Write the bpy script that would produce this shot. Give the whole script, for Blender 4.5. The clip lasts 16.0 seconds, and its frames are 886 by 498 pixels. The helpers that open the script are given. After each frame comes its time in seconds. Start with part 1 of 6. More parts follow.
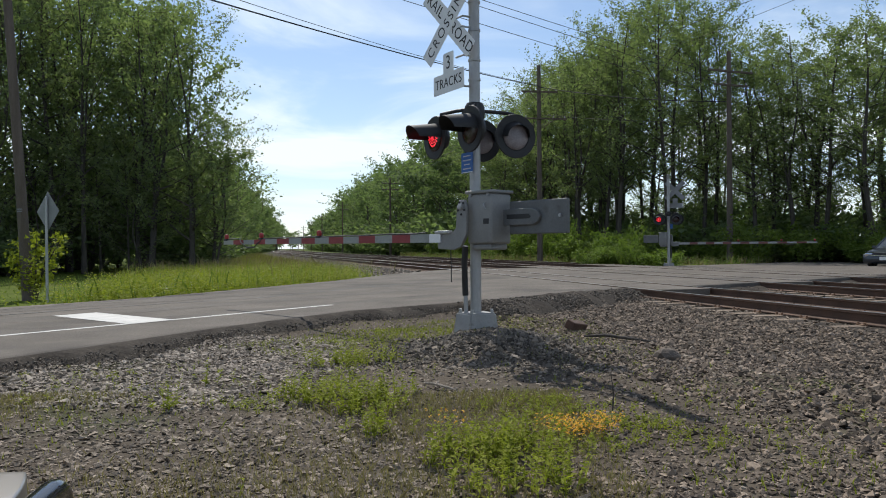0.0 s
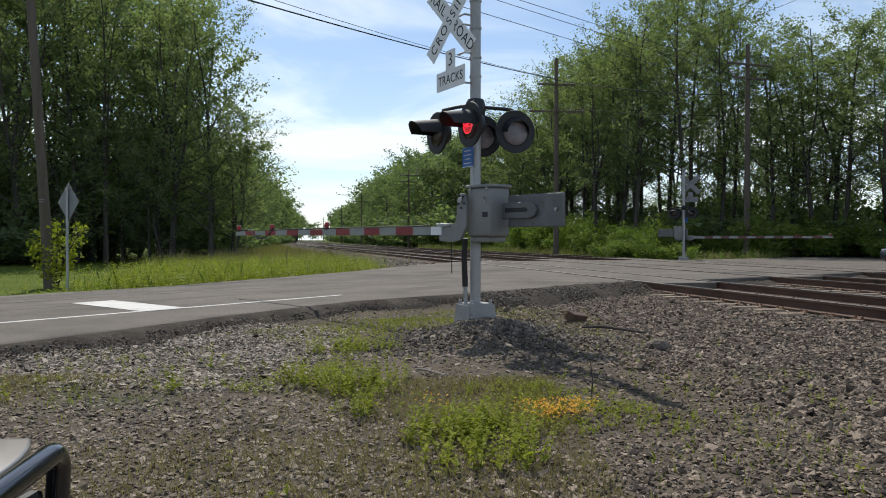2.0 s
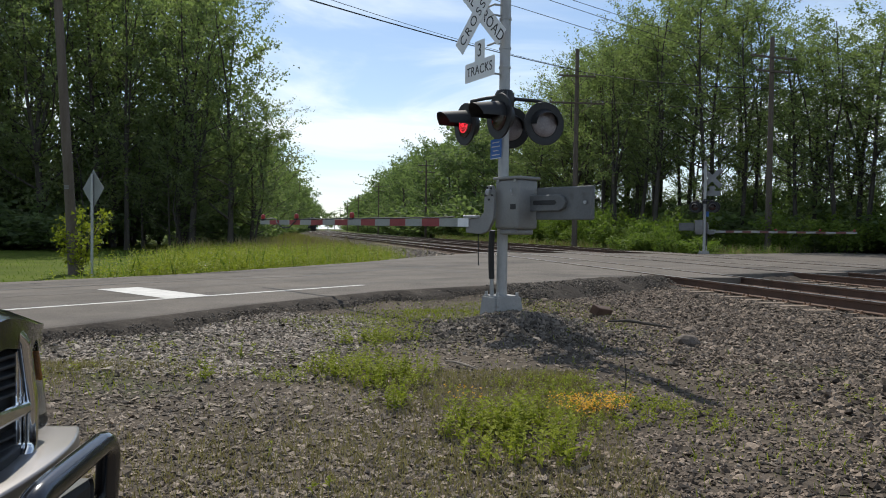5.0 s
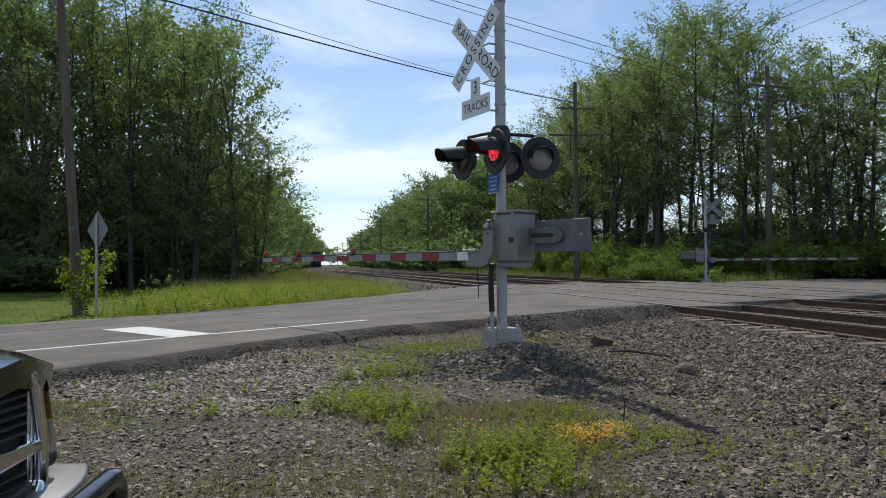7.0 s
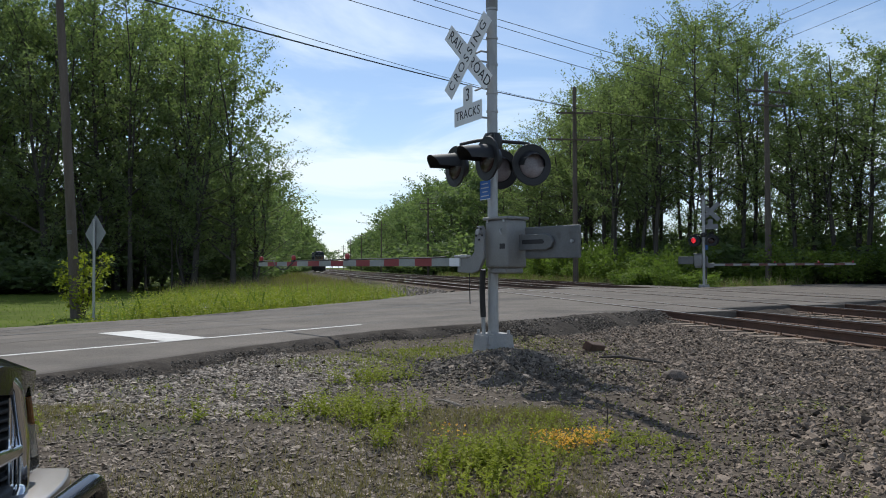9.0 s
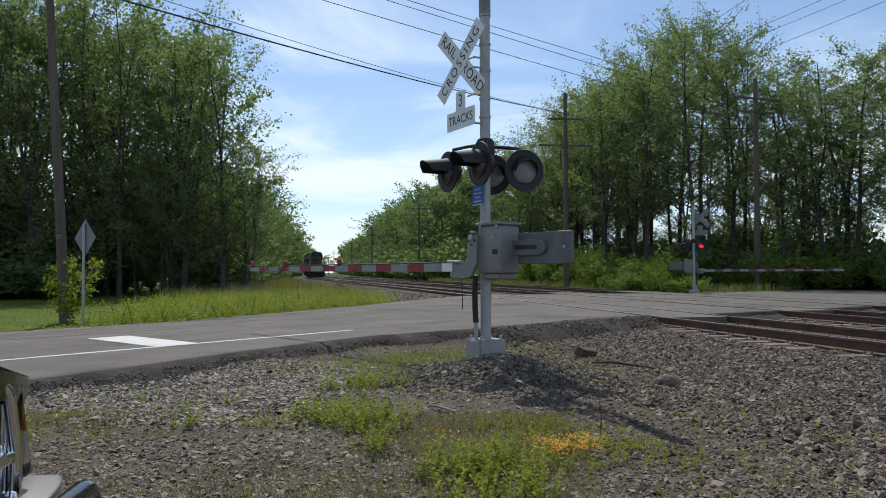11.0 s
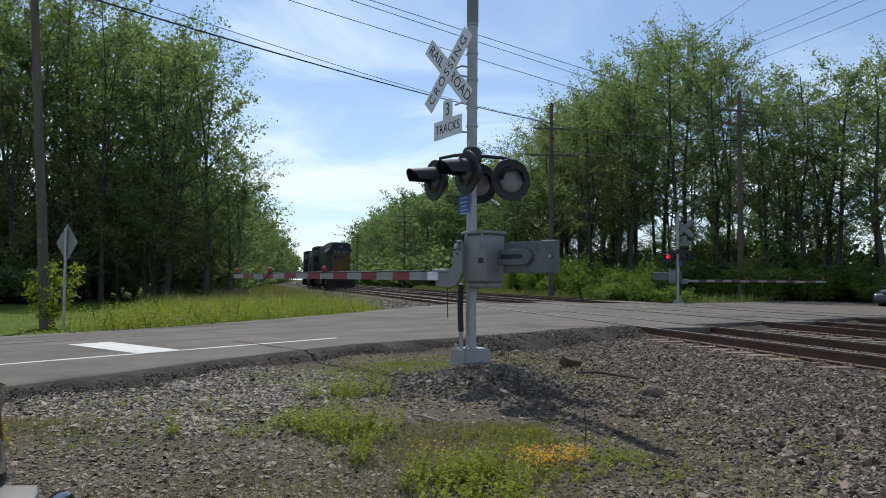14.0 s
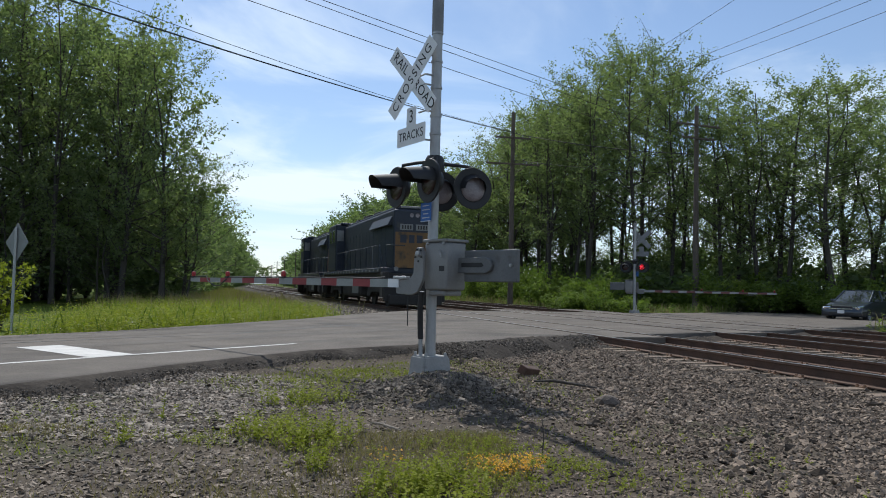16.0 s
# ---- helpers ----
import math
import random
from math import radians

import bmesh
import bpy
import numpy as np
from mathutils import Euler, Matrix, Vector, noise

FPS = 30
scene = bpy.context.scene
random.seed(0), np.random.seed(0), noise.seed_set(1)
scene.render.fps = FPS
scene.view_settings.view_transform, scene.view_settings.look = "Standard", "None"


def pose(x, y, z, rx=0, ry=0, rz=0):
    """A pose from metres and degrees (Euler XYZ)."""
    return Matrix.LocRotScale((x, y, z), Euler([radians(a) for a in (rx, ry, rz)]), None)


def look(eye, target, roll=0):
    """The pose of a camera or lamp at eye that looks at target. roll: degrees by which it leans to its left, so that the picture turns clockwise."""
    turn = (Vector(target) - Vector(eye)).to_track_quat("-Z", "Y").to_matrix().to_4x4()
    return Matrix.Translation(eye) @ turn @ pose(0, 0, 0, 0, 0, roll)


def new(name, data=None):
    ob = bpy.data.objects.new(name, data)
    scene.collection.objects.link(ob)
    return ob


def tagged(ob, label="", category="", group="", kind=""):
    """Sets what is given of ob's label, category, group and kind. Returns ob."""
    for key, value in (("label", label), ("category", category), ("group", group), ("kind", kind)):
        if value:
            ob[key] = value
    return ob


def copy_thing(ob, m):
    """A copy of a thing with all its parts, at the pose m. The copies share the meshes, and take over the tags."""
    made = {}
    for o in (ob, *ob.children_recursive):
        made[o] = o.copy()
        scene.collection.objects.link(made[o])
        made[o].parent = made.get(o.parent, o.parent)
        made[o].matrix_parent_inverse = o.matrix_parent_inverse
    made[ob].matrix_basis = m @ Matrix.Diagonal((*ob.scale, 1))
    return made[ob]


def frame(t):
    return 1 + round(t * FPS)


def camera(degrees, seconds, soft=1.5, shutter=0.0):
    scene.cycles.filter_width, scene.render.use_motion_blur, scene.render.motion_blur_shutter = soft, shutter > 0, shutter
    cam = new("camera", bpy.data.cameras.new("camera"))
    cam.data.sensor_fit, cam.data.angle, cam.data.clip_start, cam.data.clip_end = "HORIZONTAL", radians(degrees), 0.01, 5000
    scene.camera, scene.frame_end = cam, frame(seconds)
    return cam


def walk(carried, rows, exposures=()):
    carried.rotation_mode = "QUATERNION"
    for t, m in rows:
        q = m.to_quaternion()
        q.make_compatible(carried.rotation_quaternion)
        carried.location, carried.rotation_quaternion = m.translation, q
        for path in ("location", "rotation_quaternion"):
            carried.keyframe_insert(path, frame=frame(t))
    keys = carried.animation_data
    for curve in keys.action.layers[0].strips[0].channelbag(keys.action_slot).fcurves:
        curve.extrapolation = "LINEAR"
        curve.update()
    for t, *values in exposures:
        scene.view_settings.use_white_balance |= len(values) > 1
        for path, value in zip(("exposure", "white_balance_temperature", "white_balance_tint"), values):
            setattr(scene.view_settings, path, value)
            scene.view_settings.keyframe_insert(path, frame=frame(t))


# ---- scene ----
cam = camera(60.1, 16.0, soft=1.0)
PATH = [
    (0, (-0.028, -0.025, 0.975), (-0.023, 1.975, 0.971), -0.4),
    (0.5, (0.069, -0.124, 0.986), (0.046, 1.876, 0.964), 0.4),
    (1, (0.002, -0.227, 0.976), (0.06, 1.772, 0.966), 0.5),
    (1.5, (0.089, -0.284, 0.98), (0.121, 1.715, 0.971), -0.3),
    (2, (0.192, -0.283, 0.974), (0.146, 1.717, 0.95), -0.0),
    (2.5, (0.15, -0.285, 0.972), (0.068, 1.713, 0.931), 0.1),
    (3, (0.075, -0.272, 0.962), (0.014, 1.727, 0.917), 0.1),
    (3.5, (-0.018, -0.292, 0.957), (-0.07, 1.706, 0.897), 0.2),
    (4, (-0.01, -0.272, 0.962), (-0.073, 1.726, 0.891), 0.5),
    (6.5, (0.16, -0.262, 1.011), (0.047, 1.735, 1.032), 0.3),
    (7, (0.104, -0.379, 0.996), (0.009, 1.619, 1.034), -0.4),
    (7.5, (0.112, -0.452, 1.007), (0.063, 1.547, 1.051), -0.1),
    (8, (0.188, -0.464, 1.018), (0.114, 1.534, 1.07), -0.2),
    (8.5, (0.206, -0.459, 1.019), (0.118, 1.539, 1.068), -0.2),
    (9, (0.213, -0.445, 1.023), (0.116, 1.552, 1.07), -0.2),
    (11.5, (0.183, -0.44, 1.022), (0.118, 1.557, 1.086), 0.0),
    (12, (0.181, -0.445, 1.02), (0.12, 1.553, 1.085), 0.1),
    (12.5, (0.187, -0.435, 1.02), (0.129, 1.563, 1.086), -0.2),
    (13, (0.184, -0.45, 1.031), (0.128, 1.548, 1.107), -0.0),
    (13.5, (0.186, -0.437, 1.024), (0.139, 1.561, 1.099), 0.2),
    (14, (0.182, -0.421, 1.03), (0.148, 1.577, 1.112), 0.4),
    (14.5, (0.178, -0.434, 1.033), (0.155, 1.564, 1.124), 0.7),
    (15, (0.173, -0.433, 1.038), (0.17, 1.565, 1.123), 0.9),
    (15.5, (0.175, -0.425, 1.041), (0.208, 1.572, 1.136), 0.9),
    (16, (0.169, -0.43, 1.044), (0.239, 1.566, 1.144), 1.3),
]
walk(cam, [(t, look(eye, target, roll)) for t, eye, target, roll in PATH], [(0.0, 0.20, 6200, 9), (3.5, 0.24, 6350, 9), (4.2, 0.24, 6350, 9), (6.5, 0.14, 6050, 9), (7.0, 0.12, 6020, 9), (16.0, 0.12, 5950, 9)])

# ---- light ----
SUN_AZ, SUN_EL = 18.0, 51.0      # degrees left of +y, and up
scene.view_settings.exposure = 0.0
sun_way = Vector((-math.sin(radians(SUN_AZ)) * math.cos(radians(SUN_EL)),
                  math.cos(radians(SUN_AZ)) * math.cos(radians(SUN_EL)), math.sin(radians(SUN_EL))))
sun = new("sun", bpy.data.lights.new("sun", "SUN"))
sun.data.energy, sun.data.angle, sun.data.color = 4.0, radians(0.6), (1.0, 0.93, 0.82)
sun.matrix_world = look(sun_way * 60, (0, 0, 0))

world = bpy.data.worlds.new("sky")
scene.world = world
world.use_nodes = True
wn, wl = world.node_tree.nodes, world.node_tree.links
wn.clear()
w_out, w_bg = wn.new("ShaderNodeOutputWorld"), wn.new("ShaderNodeBackground")
w_sky = wn.new("ShaderNodeTexSky")
w_sky.sky_type, w_sky.sun_disc = "NISHITA", False
w_sky.sun_elevation, w_sky.sun_rotation = radians(SUN_EL), radians(-SUN_AZ)
w_sky.air_density, w_sky.dust_density, w_sky.ozone_density = 1.0, 0.35, 3.2
w_bg.inputs["Strength"].default_value = 0.10


def wmath(op, a, b=None, c=None):
    n = wn.new("ShaderNodeMath")
    n.operation = op
    for k, v in enumerate((a, b, c)):
        if v is None:
            continue
        if isinstance(v, (int, float)):
            n.inputs[k].default_value = v
        else:
            wl.new(v, n.inputs[k])
    return n.outputs[0]


# thin streaked cloud all over the sky, thicker near the horizon
w_tc, w_sep = wn.new("ShaderNodeTexCoord"), wn.new("ShaderNodeSeparateXYZ")
wl.new(w_tc.outputs["Generated"], w_sep.inputs[0])
up = wmath("MAXIMUM", w_sep.outputs["Z"], 0.0)
over = wmath("ADD", up, 0.10)
px, py = wmath("DIVIDE", w_sep.outputs["X"], over), wmath("DIVIDE", w_sep.outputs["Y"], over)
w_com = wn.new("ShaderNodeCombineXYZ")
wl.new(px, w_com.inputs[0]), wl.new(py, w_com.inputs[1])
w_noise = wn.new("ShaderNodeTexNoise")
w_noise.inputs["Scale"].default_value, w_noise.inputs["Detail"].default_value = 0.85, 7.0
w_noise.inputs["Roughness"].default_value, w_noise.inputs["Distortion"].default_value = 0.55, 0.6
wl.new(w_com.outputs[0], w_noise.inputs["Vector"])
thin = wn.new("ShaderNodeMapRange")
thin.interpolation_type = "SMOOTHSTEP"
thin.inputs["From Min"].default_value, thin.inputs["From Max"].default_value = 0.44, 0.70
wl.new(w_noise.outputs["Fac"], thin.inputs["Value"])
# a long bank of white cloud low over the horizon
w_map = wn.new("ShaderNodeMapping")
w_map.inputs["Scale"].default_value = (2.2, 2.2, 14.0)
wl.new(w_tc.outputs["Generated"], w_map.inputs["Vector"])
w_noise2 = wn.new("ShaderNodeTexNoise")
w_noise2.inputs["Scale"].default_value, w_noise2.inputs["Detail"].default_value = 2.0, 6.0
wl.new(w_map.outputs[0], w_noise2.inputs["Vector"])
lift = wmath("MULTIPLY_ADD", w_noise2.outputs["Fac"], 0.05, 0.098)
off = wmath("DIVIDE", wmath("SUBTRACT", up, lift), 0.014)
bank = wmath("POWER", 2.718, wmath("MULTIPLY", wmath("MULTIPLY", off, off), -1.0))
veil = wmath("MULTIPLY", wmath("POWER", 2.718, wmath("MULTIPLY", up, -9.0)), 0.42)
cover = wmath("MINIMUM", wmath("ADD", wmath("ADD", wmath("MULTIPLY_ADD", thin.outputs[0], 0.66, 0.07), wmath("MULTIPLY", bank, 0.95)), veil), 0.93)
w_mix = wn.new("ShaderNodeMix")
w_mix.data_type = "RGBA"
w_mix.inputs["B"].default_value = (8.9, 9.5, 9.8, 1)
wl.new(cover, w_mix.inputs["Factor"])
wl.new(w_sky.outputs[0], w_mix.inputs["A"])
wl.new(w_mix.outputs["Result"], w_bg.inputs["Color"])
wl.new(w_bg.outputs[0], w_out.inputs[0])


# ---- materials ----
def material(name, a, b, rough=0.8, metal=0.0, scale=6.0, fine=60.0, bump=0.15, spots=None, spot_scale=2.0, spot_edge=0.6,
             translucent=0.0, island=0.0, obj_random=0.0, coat=0.0, bump_scale=None, stretch=(1, 1, 1), rough_var=0.12, spec=0.5):
    """Two base colours mixed by coarse and fine noise, with optional stains, per-piece variation and relief."""
    m = bpy.data.materials.new(name)
    m.use_nodes = True
    n, l = m.node_tree.nodes, m.node_tree.links
    n.clear()
    out, bs = n.new("ShaderNodeOutputMaterial"), n.new("ShaderNodeBsdfPrincipled")
    tc, mp = n.new("ShaderNodeTexCoord"), n.new("ShaderNodeMapping")
    mp.inputs["Scale"].default_value = stretch
    l.new(tc.outputs["Object"], mp.inputs["Vector"])

    def noise_at(s, detail=4.0):
        t = n.new("ShaderNodeTexNoise")
        t.inputs["Scale"].default_value, t.inputs["Detail"].default_value = s, detail
        l.new(mp.outputs[0], t.inputs["Vector"])
        return t.outputs["Fac"]

    def mixed(f, x, y):
        k = n.new("ShaderNodeMix")
        k.data_type = "RGBA"
        l.new(f, k.inputs["Factor"])
        for v, i in ((x, "A"), (y, "B")):
            if isinstance(v, tuple):
                k.inputs[i].default_value = (*v, 1)
            else:
                l.new(v, k.inputs[i])
        return k.outputs["Result"]

    def calc(op, x, y):
        k = n.new("ShaderNodeMath")
        k.operation = op
        for i, v in enumerate((x, y)):
            if isinstance(v, (int, float)):
                k.inputs[i].default_value = v
            else:
                l.new(v, k.inputs[i])
        return k.outputs[0]

    coarse, small = noise_at(scale), noise_at(fine, 3.0)
    fac = calc("ADD", calc("MULTIPLY", coarse, 0.6), calc("MULTIPLY", small, 0.4))
    r = n.new("ShaderNodeMapRange")
    r.inputs["From Min"].default_value, r.inputs["From Max"].default_value = 0.32, 0.68
    l.new(fac, r.inputs["Value"])
    fac = r.outputs[0]
    if island or obj_random:
        src = n.new("ShaderNodeNewGeometry").outputs["Random Per Island"] if island else n.new("ShaderNodeObjectInfo").outputs["Random"]
        w = island or obj_random
        fac = calc("ADD", calc("MULTIPLY", fac, 1 - w), calc("MULTIPLY", src, w))
    col = mixed(fac, a, b)
    if spots:
        sp = n.new("ShaderNodeMapRange")
        sp.inputs["From Min"].default_value, sp.inputs["From Max"].default_value = spot_edge, spot_edge + 0.12
        l.new(noise_at(spot_scale, 6.0), sp.inputs["Value"])
        col = mixed(sp.outputs[0], col, spots)
    l.new(col, bs.inputs["Base Color"])
    bs.inputs["Metallic"].default_value = metal
    bs.inputs["Specular IOR Level"].default_value = spec
    l.new(calc("ADD", calc("MULTIPLY", small, rough_var), rough - rough_var / 2), bs.inputs["Roughness"])
    bs.inputs["Coat Weight"].default_value = coat
    if bump:
        bp = n.new("ShaderNodeBump")
        bp.inputs["Strength"].default_value, bp.inputs["Distance"].default_value = min(1.0, bump), 0.02
        l.new(noise_at(bump_scale or fine, 5.0), bp.inputs["Height"])
        l.new(bp.outputs[0], bs.inputs["Normal"])
    shader = bs.outputs[0]
    if translucent:
        tr, mx = n.new("ShaderNodeBsdfTranslucent"), n.new("ShaderNodeMixShader")
        tint = n.new("ShaderNodeMix")
        tint.data_type, tint.blend_type = "RGBA", "MULTIPLY"
        tint.inputs["Factor"].default_value = 1.0
        tint.inputs["B"].default_value = (1.08, 1.24, 0.62, 1)
        l.new(col, tint.inputs["A"])
        l.new(tint.outputs["Result"], tr.inputs["Color"])
        mx.inputs[0].default_value = translucent
        l.new(shader, mx.inputs[1]), l.new(tr.outputs[0], mx.inputs[2])
        shader = mx.outputs[0]
    l.new(shader, out.inputs[0])
    return m


def glow(name, colour, strength):
    m = bpy.data.materials.new(name)
    m.use_nodes = True
    b = m.node_tree.nodes["Principled BSDF"]
    b.inputs["Base Color"].default_value = (*colour, 1)
    b.inputs["Emission Color"].default_value = (*colour, 1)
    b.inputs["Emission Strength"].default_value = strength
    return m


def glass(name, colour=(0.9, 0.95, 0.95), rough=0.03):
    m = bpy.data.materials.new(name)
    m.use_nodes = True
    b = m.node_tree.nodes["Principled BSDF"]
    b.inputs["Base Color"].default_value = (*colour, 1)
    b.inputs["Transmission Weight"].default_value = 1.0
    b.inputs["Roughness"].default_value, b.inputs["IOR"].default_value = rough, 1.45
    return m


M = {
    "dirt": material("gravelly_soil", (0.044, 0.035, 0.027), (0.128, 0.104, 0.078), 0.95, scale=1.1, fine=22, bump=0.9, bump_scale=26, spots=(0.055, 0.062, 0.026), spot_scale=0.5, spot_edge=0.56, spec=0.12),
    "ballast_bed": material("ballast_bed", (0.022, 0.018, 0.015), (0.085, 0.071, 0.058), 0.95, scale=4, fine=24, bump=1.0, bump_scale=20, spec=0.12),
    "stone": material("crushed_stone", (0.026, 0.021, 0.016), (0.385, 0.315, 0.245), 0.85, scale=5, fine=60, bump=0.25, island=0.75, spec=0.2),
    "ballast_stone": material("brown_grey_ballast", (0.012, 0.0095, 0.0075), (0.345, 0.27, 0.205), 0.88, scale=5, fine=60, bump=0.25, island=0.82, spec=0.15),
    "pale_stone": material("pale_broken_stone", (0.024, 0.02, 0.016), (0.46, 0.395, 0.325), 0.88, scale=5, fine=60, bump=0.25, island=0.85, spec=0.15),
    "dark_stone": material("dark_crushed_stone", (0.016, 0.014, 0.012), (0.25, 0.212, 0.172), 0.88, scale=5, fine=60, bump=0.25, island=0.78, spec=0.2),
    "asphalt": material("worn_asphalt", (0.088, 0.076, 0.064), (0.166, 0.145, 0.123), 0.9, scale=0.9, fine=34, bump=0.6, bump_scale=60, spots=(0.083, 0.073, 0.063), spot_scale=0.35, spot_edge=0.54, spec=0.25),
    "asphalt_track": material("tyre_darkened_asphalt", (0.078, 0.068, 0.058), (0.142, 0.125, 0.108), 0.88, scale=1.2, fine=34, bump=0.5, bump_scale=70, spec=0.25),
    "patch": material("old_asphalt_edge", (0.026, 0.022, 0.019), (0.085, 0.073, 0.061), 0.95, scale=1.6, fine=30, bump=1.0, bump_scale=16, spec=0.08),
    "tar": material("tar_seam", (0.02, 0.02, 0.021), (0.05, 0.05, 0.05), 0.7, scale=4, fine=40, bump=0.2),
    "paint": material("worn_road_paint", (0.42, 0.41, 0.385), (0.58, 0.565, 0.535), 0.75, scale=3, fine=45, bump=0.2, spots=(0.27, 0.265, 0.26), spot_scale=9, spot_edge=0.62),
    "rust": material("rusty_rail", (0.055, 0.032, 0.022), (0.12, 0.066, 0.042), 0.85, scale=3, fine=50, bump=0.3),
    "rail_head": material("worn_rail_head", (0.42, 0.40, 0.38), (0.56, 0.54, 0.52), 0.32, metal=1.0, scale=2, fine=60, bump=0.05),
    "tie": material("weathered_tie", (0.13, 0.095, 0.068), (0.27, 0.205, 0.15), 0.95, scale=2, fine=30, bump=0.6, stretch=(6, 1, 6), obj_random=0.4),
    "plate": material("rusty_plate", (0.16, 0.09, 0.055), (0.30, 0.19, 0.12), 0.9, scale=8, fine=60, bump=0.3),
    "galv": material("galvanised_steel", (0.29, 0.295, 0.295), (0.41, 0.415, 0.415), 0.52, metal=0.45, scale=3, fine=30, bump=0.06, spots=(0.24, 0.24, 0.225), spot_scale=2.5, spot_edge=0.58, stretch=(1, 1, 0.4)),
    "cast": material("aluminium_casting", (0.18, 0.18, 0.175), (0.245, 0.245, 0.24), 0.6, metal=0.3, scale=4, fine=50, bump=0.1, spots=(0.15, 0.15, 0.145), spot_scale=5, spot_edge=0.64),
    "weight_grey": material("dull_weight_paint", (0.105, 0.108, 0.108), (0.155, 0.158, 0.158), 0.65, metal=0.2, scale=4, fine=50, bump=0.1, spots=(0.09, 0.088, 0.084), spot_scale=5, spot_edge=0.6),
    "concrete": material("grey_base", (0.24, 0.24, 0.235), (0.34, 0.34, 0.33), 0.85, scale=5, fine=60, bump=0.2, spots=(0.2, 0.19, 0.18), spot_scale=8, spot_edge=0.6),
    "black": material("black_enamel", (0.006, 0.006, 0.007), (0.016, 0.016, 0.018), 0.55, scale=4, fine=50, bump=0.05),
    "grey_lens": material("unlit_lens", (0.16, 0.14, 0.145), (0.27, 0.24, 0.25), 0.25, scale=9, fine=70, bump=0.2),
    "dark_red_lens": material("dark_red_lens", (0.012, 0.004, 0.005), (0.025, 0.007, 0.008), 0.25, scale=9, fine=90, bump=0.15),
    "sign_white": material("sign_sheeting", (0.62, 0.63, 0.63), (0.74, 0.75, 0.75), 0.55, scale=3, fine=40, bump=0.03),
    "sign_back": material("bare_sign_back", (0.16, 0.165, 0.17), (0.23, 0.235, 0.24), 0.55, metal=0.35, scale=3, fine=30, bump=0.03),
    "sign_black": material("sign_lettering", (0.012, 0.012, 0.012), (0.025, 0.025, 0.025), 0.6, scale=5, fine=40, bump=0),
    "sign_blue": material("blue_notice", (0.025, 0.10, 0.33), (0.04, 0.14, 0.40), 0.55, scale=5, fine=40, bump=0),
    "arm_red": material("red_sheeting", (0.17, 0.02, 0.023), (0.25, 0.036, 0.038), 0.6, scale=4, fine=40, bump=0.03),
    "arm_white": material("silver_white_sheeting", (0.20, 0.215, 0.20), (0.28, 0.295, 0.275), 0.6, scale=4, fine=40, bump=0.03),
    # far arm's red and white: shade on its back is put into the colour
    "arm_red_shaded": material("shaded_arm_red", (0.11, 0.045, 0.04), (0.16, 0.065, 0.055), 0.7, scale=4, fine=40, bump=0.03),
    "arm_white_shaded": material("shaded_arm_white", (0.25, 0.25, 0.24), (0.34, 0.34, 0.33), 0.7, scale=4, fine=40, bump=0.03),
    "arm_lamp": material("red_arm_lamp", (0.22, 0.01, 0.012), (0.32, 0.02, 0.022), 0.3, scale=8, fine=60, bump=0.05),
    "cable": material("black_cable", (0.012, 0.012, 0.013), (0.03, 0.03, 0.03), 0.6, scale=4, fine=40, bump=0.05),
    "pole": material("weathered_pole", (0.075, 0.058, 0.044), (0.15, 0.122, 0.10), 0.95, scale=1.2, fine=24, bump=0.5, stretch=(5, 5, 0.35)),
    "bark": material("tree_bark", (0.034, 0.029, 0.024), (0.095, 0.083, 0.07), 0.95, scale=1.4, fine=14, bump=0.6, stretch=(3, 3, 0.5)),
    "leaf": material("spring_leaves", (0.115, 0.148, 0.074), (0.24, 0.274, 0.15), 0.6, scale=0.25, fine=3, bump=0, translucent=0.62, island=0.5, spec=0.12),
    "leaf_dark": material("deep_green_leaves", (0.092, 0.128, 0.066), (0.195, 0.235, 0.125), 0.6, scale=0.25, fine=3, bump=0, translucent=0.58, island=0.5, spec=0.12),
    "bush": material("bush_leaves", (0.09, 0.138, 0.028), (0.2, 0.255, 0.058), 0.6, scale=0.5, fine=4, bump=0, translucent=0.42, island=0.5, spec=0.12),
    "weed": material("weed_leaves", (0.135, 0.16, 0.018), (0.32, 0.335, 0.05), 0.65, scale=0.5, fine=5, bump=0, translucent=0.4, island=0.6, spec=0.1),
    "lawn": material("mown_lawn", (0.05, 0.073, 0.012), (0.11, 0.135, 0.025), 0.95, scale=0.4, fine=20, bump=0.5, spots=(0.085, 0.088, 0.026), spot_scale=0.3, spot_edge=0.6, spec=0.05),
    "dry": material("dry_grass", (0.18, 0.147, 0.082), (0.34, 0.285, 0.165), 0.85, scale=0.7, fine=6, bump=0, translucent=0.3, island=0.6, spec=0.1),
    "flower": material("orange_yellow_petals", (0.56, 0.27, 0.005), (0.74, 0.43, 0.01), 0.7, scale=3, fine=9, bump=0, translucent=0.3, island=0.6),
    "wood": material("splintered_wood", (0.16, 0.13, 0.10), (0.40, 0.35, 0.29), 0.9, scale=3, fine=40, bump=0.4, stretch=(1, 8, 8)),
    "loco_blue": material("dark_blue_paint", (0.008, 0.013, 0.024), (0.02, 0.027, 0.044), 0.55, scale=0.8, fine=14, bump=0.05, spots=(0.04, 0.038, 0.036), spot_scale=1.5, spot_edge=0.6),
    "loco_yellow": material("faded_yellow_paint", (0.105, 0.056, 0.018), (0.175, 0.095, 0.028), 0.65, scale=0.9, fine=14, bump=0.05, spots=(0.05, 0.036, 0.022), spot_scale=2, spot_edge=0.52),
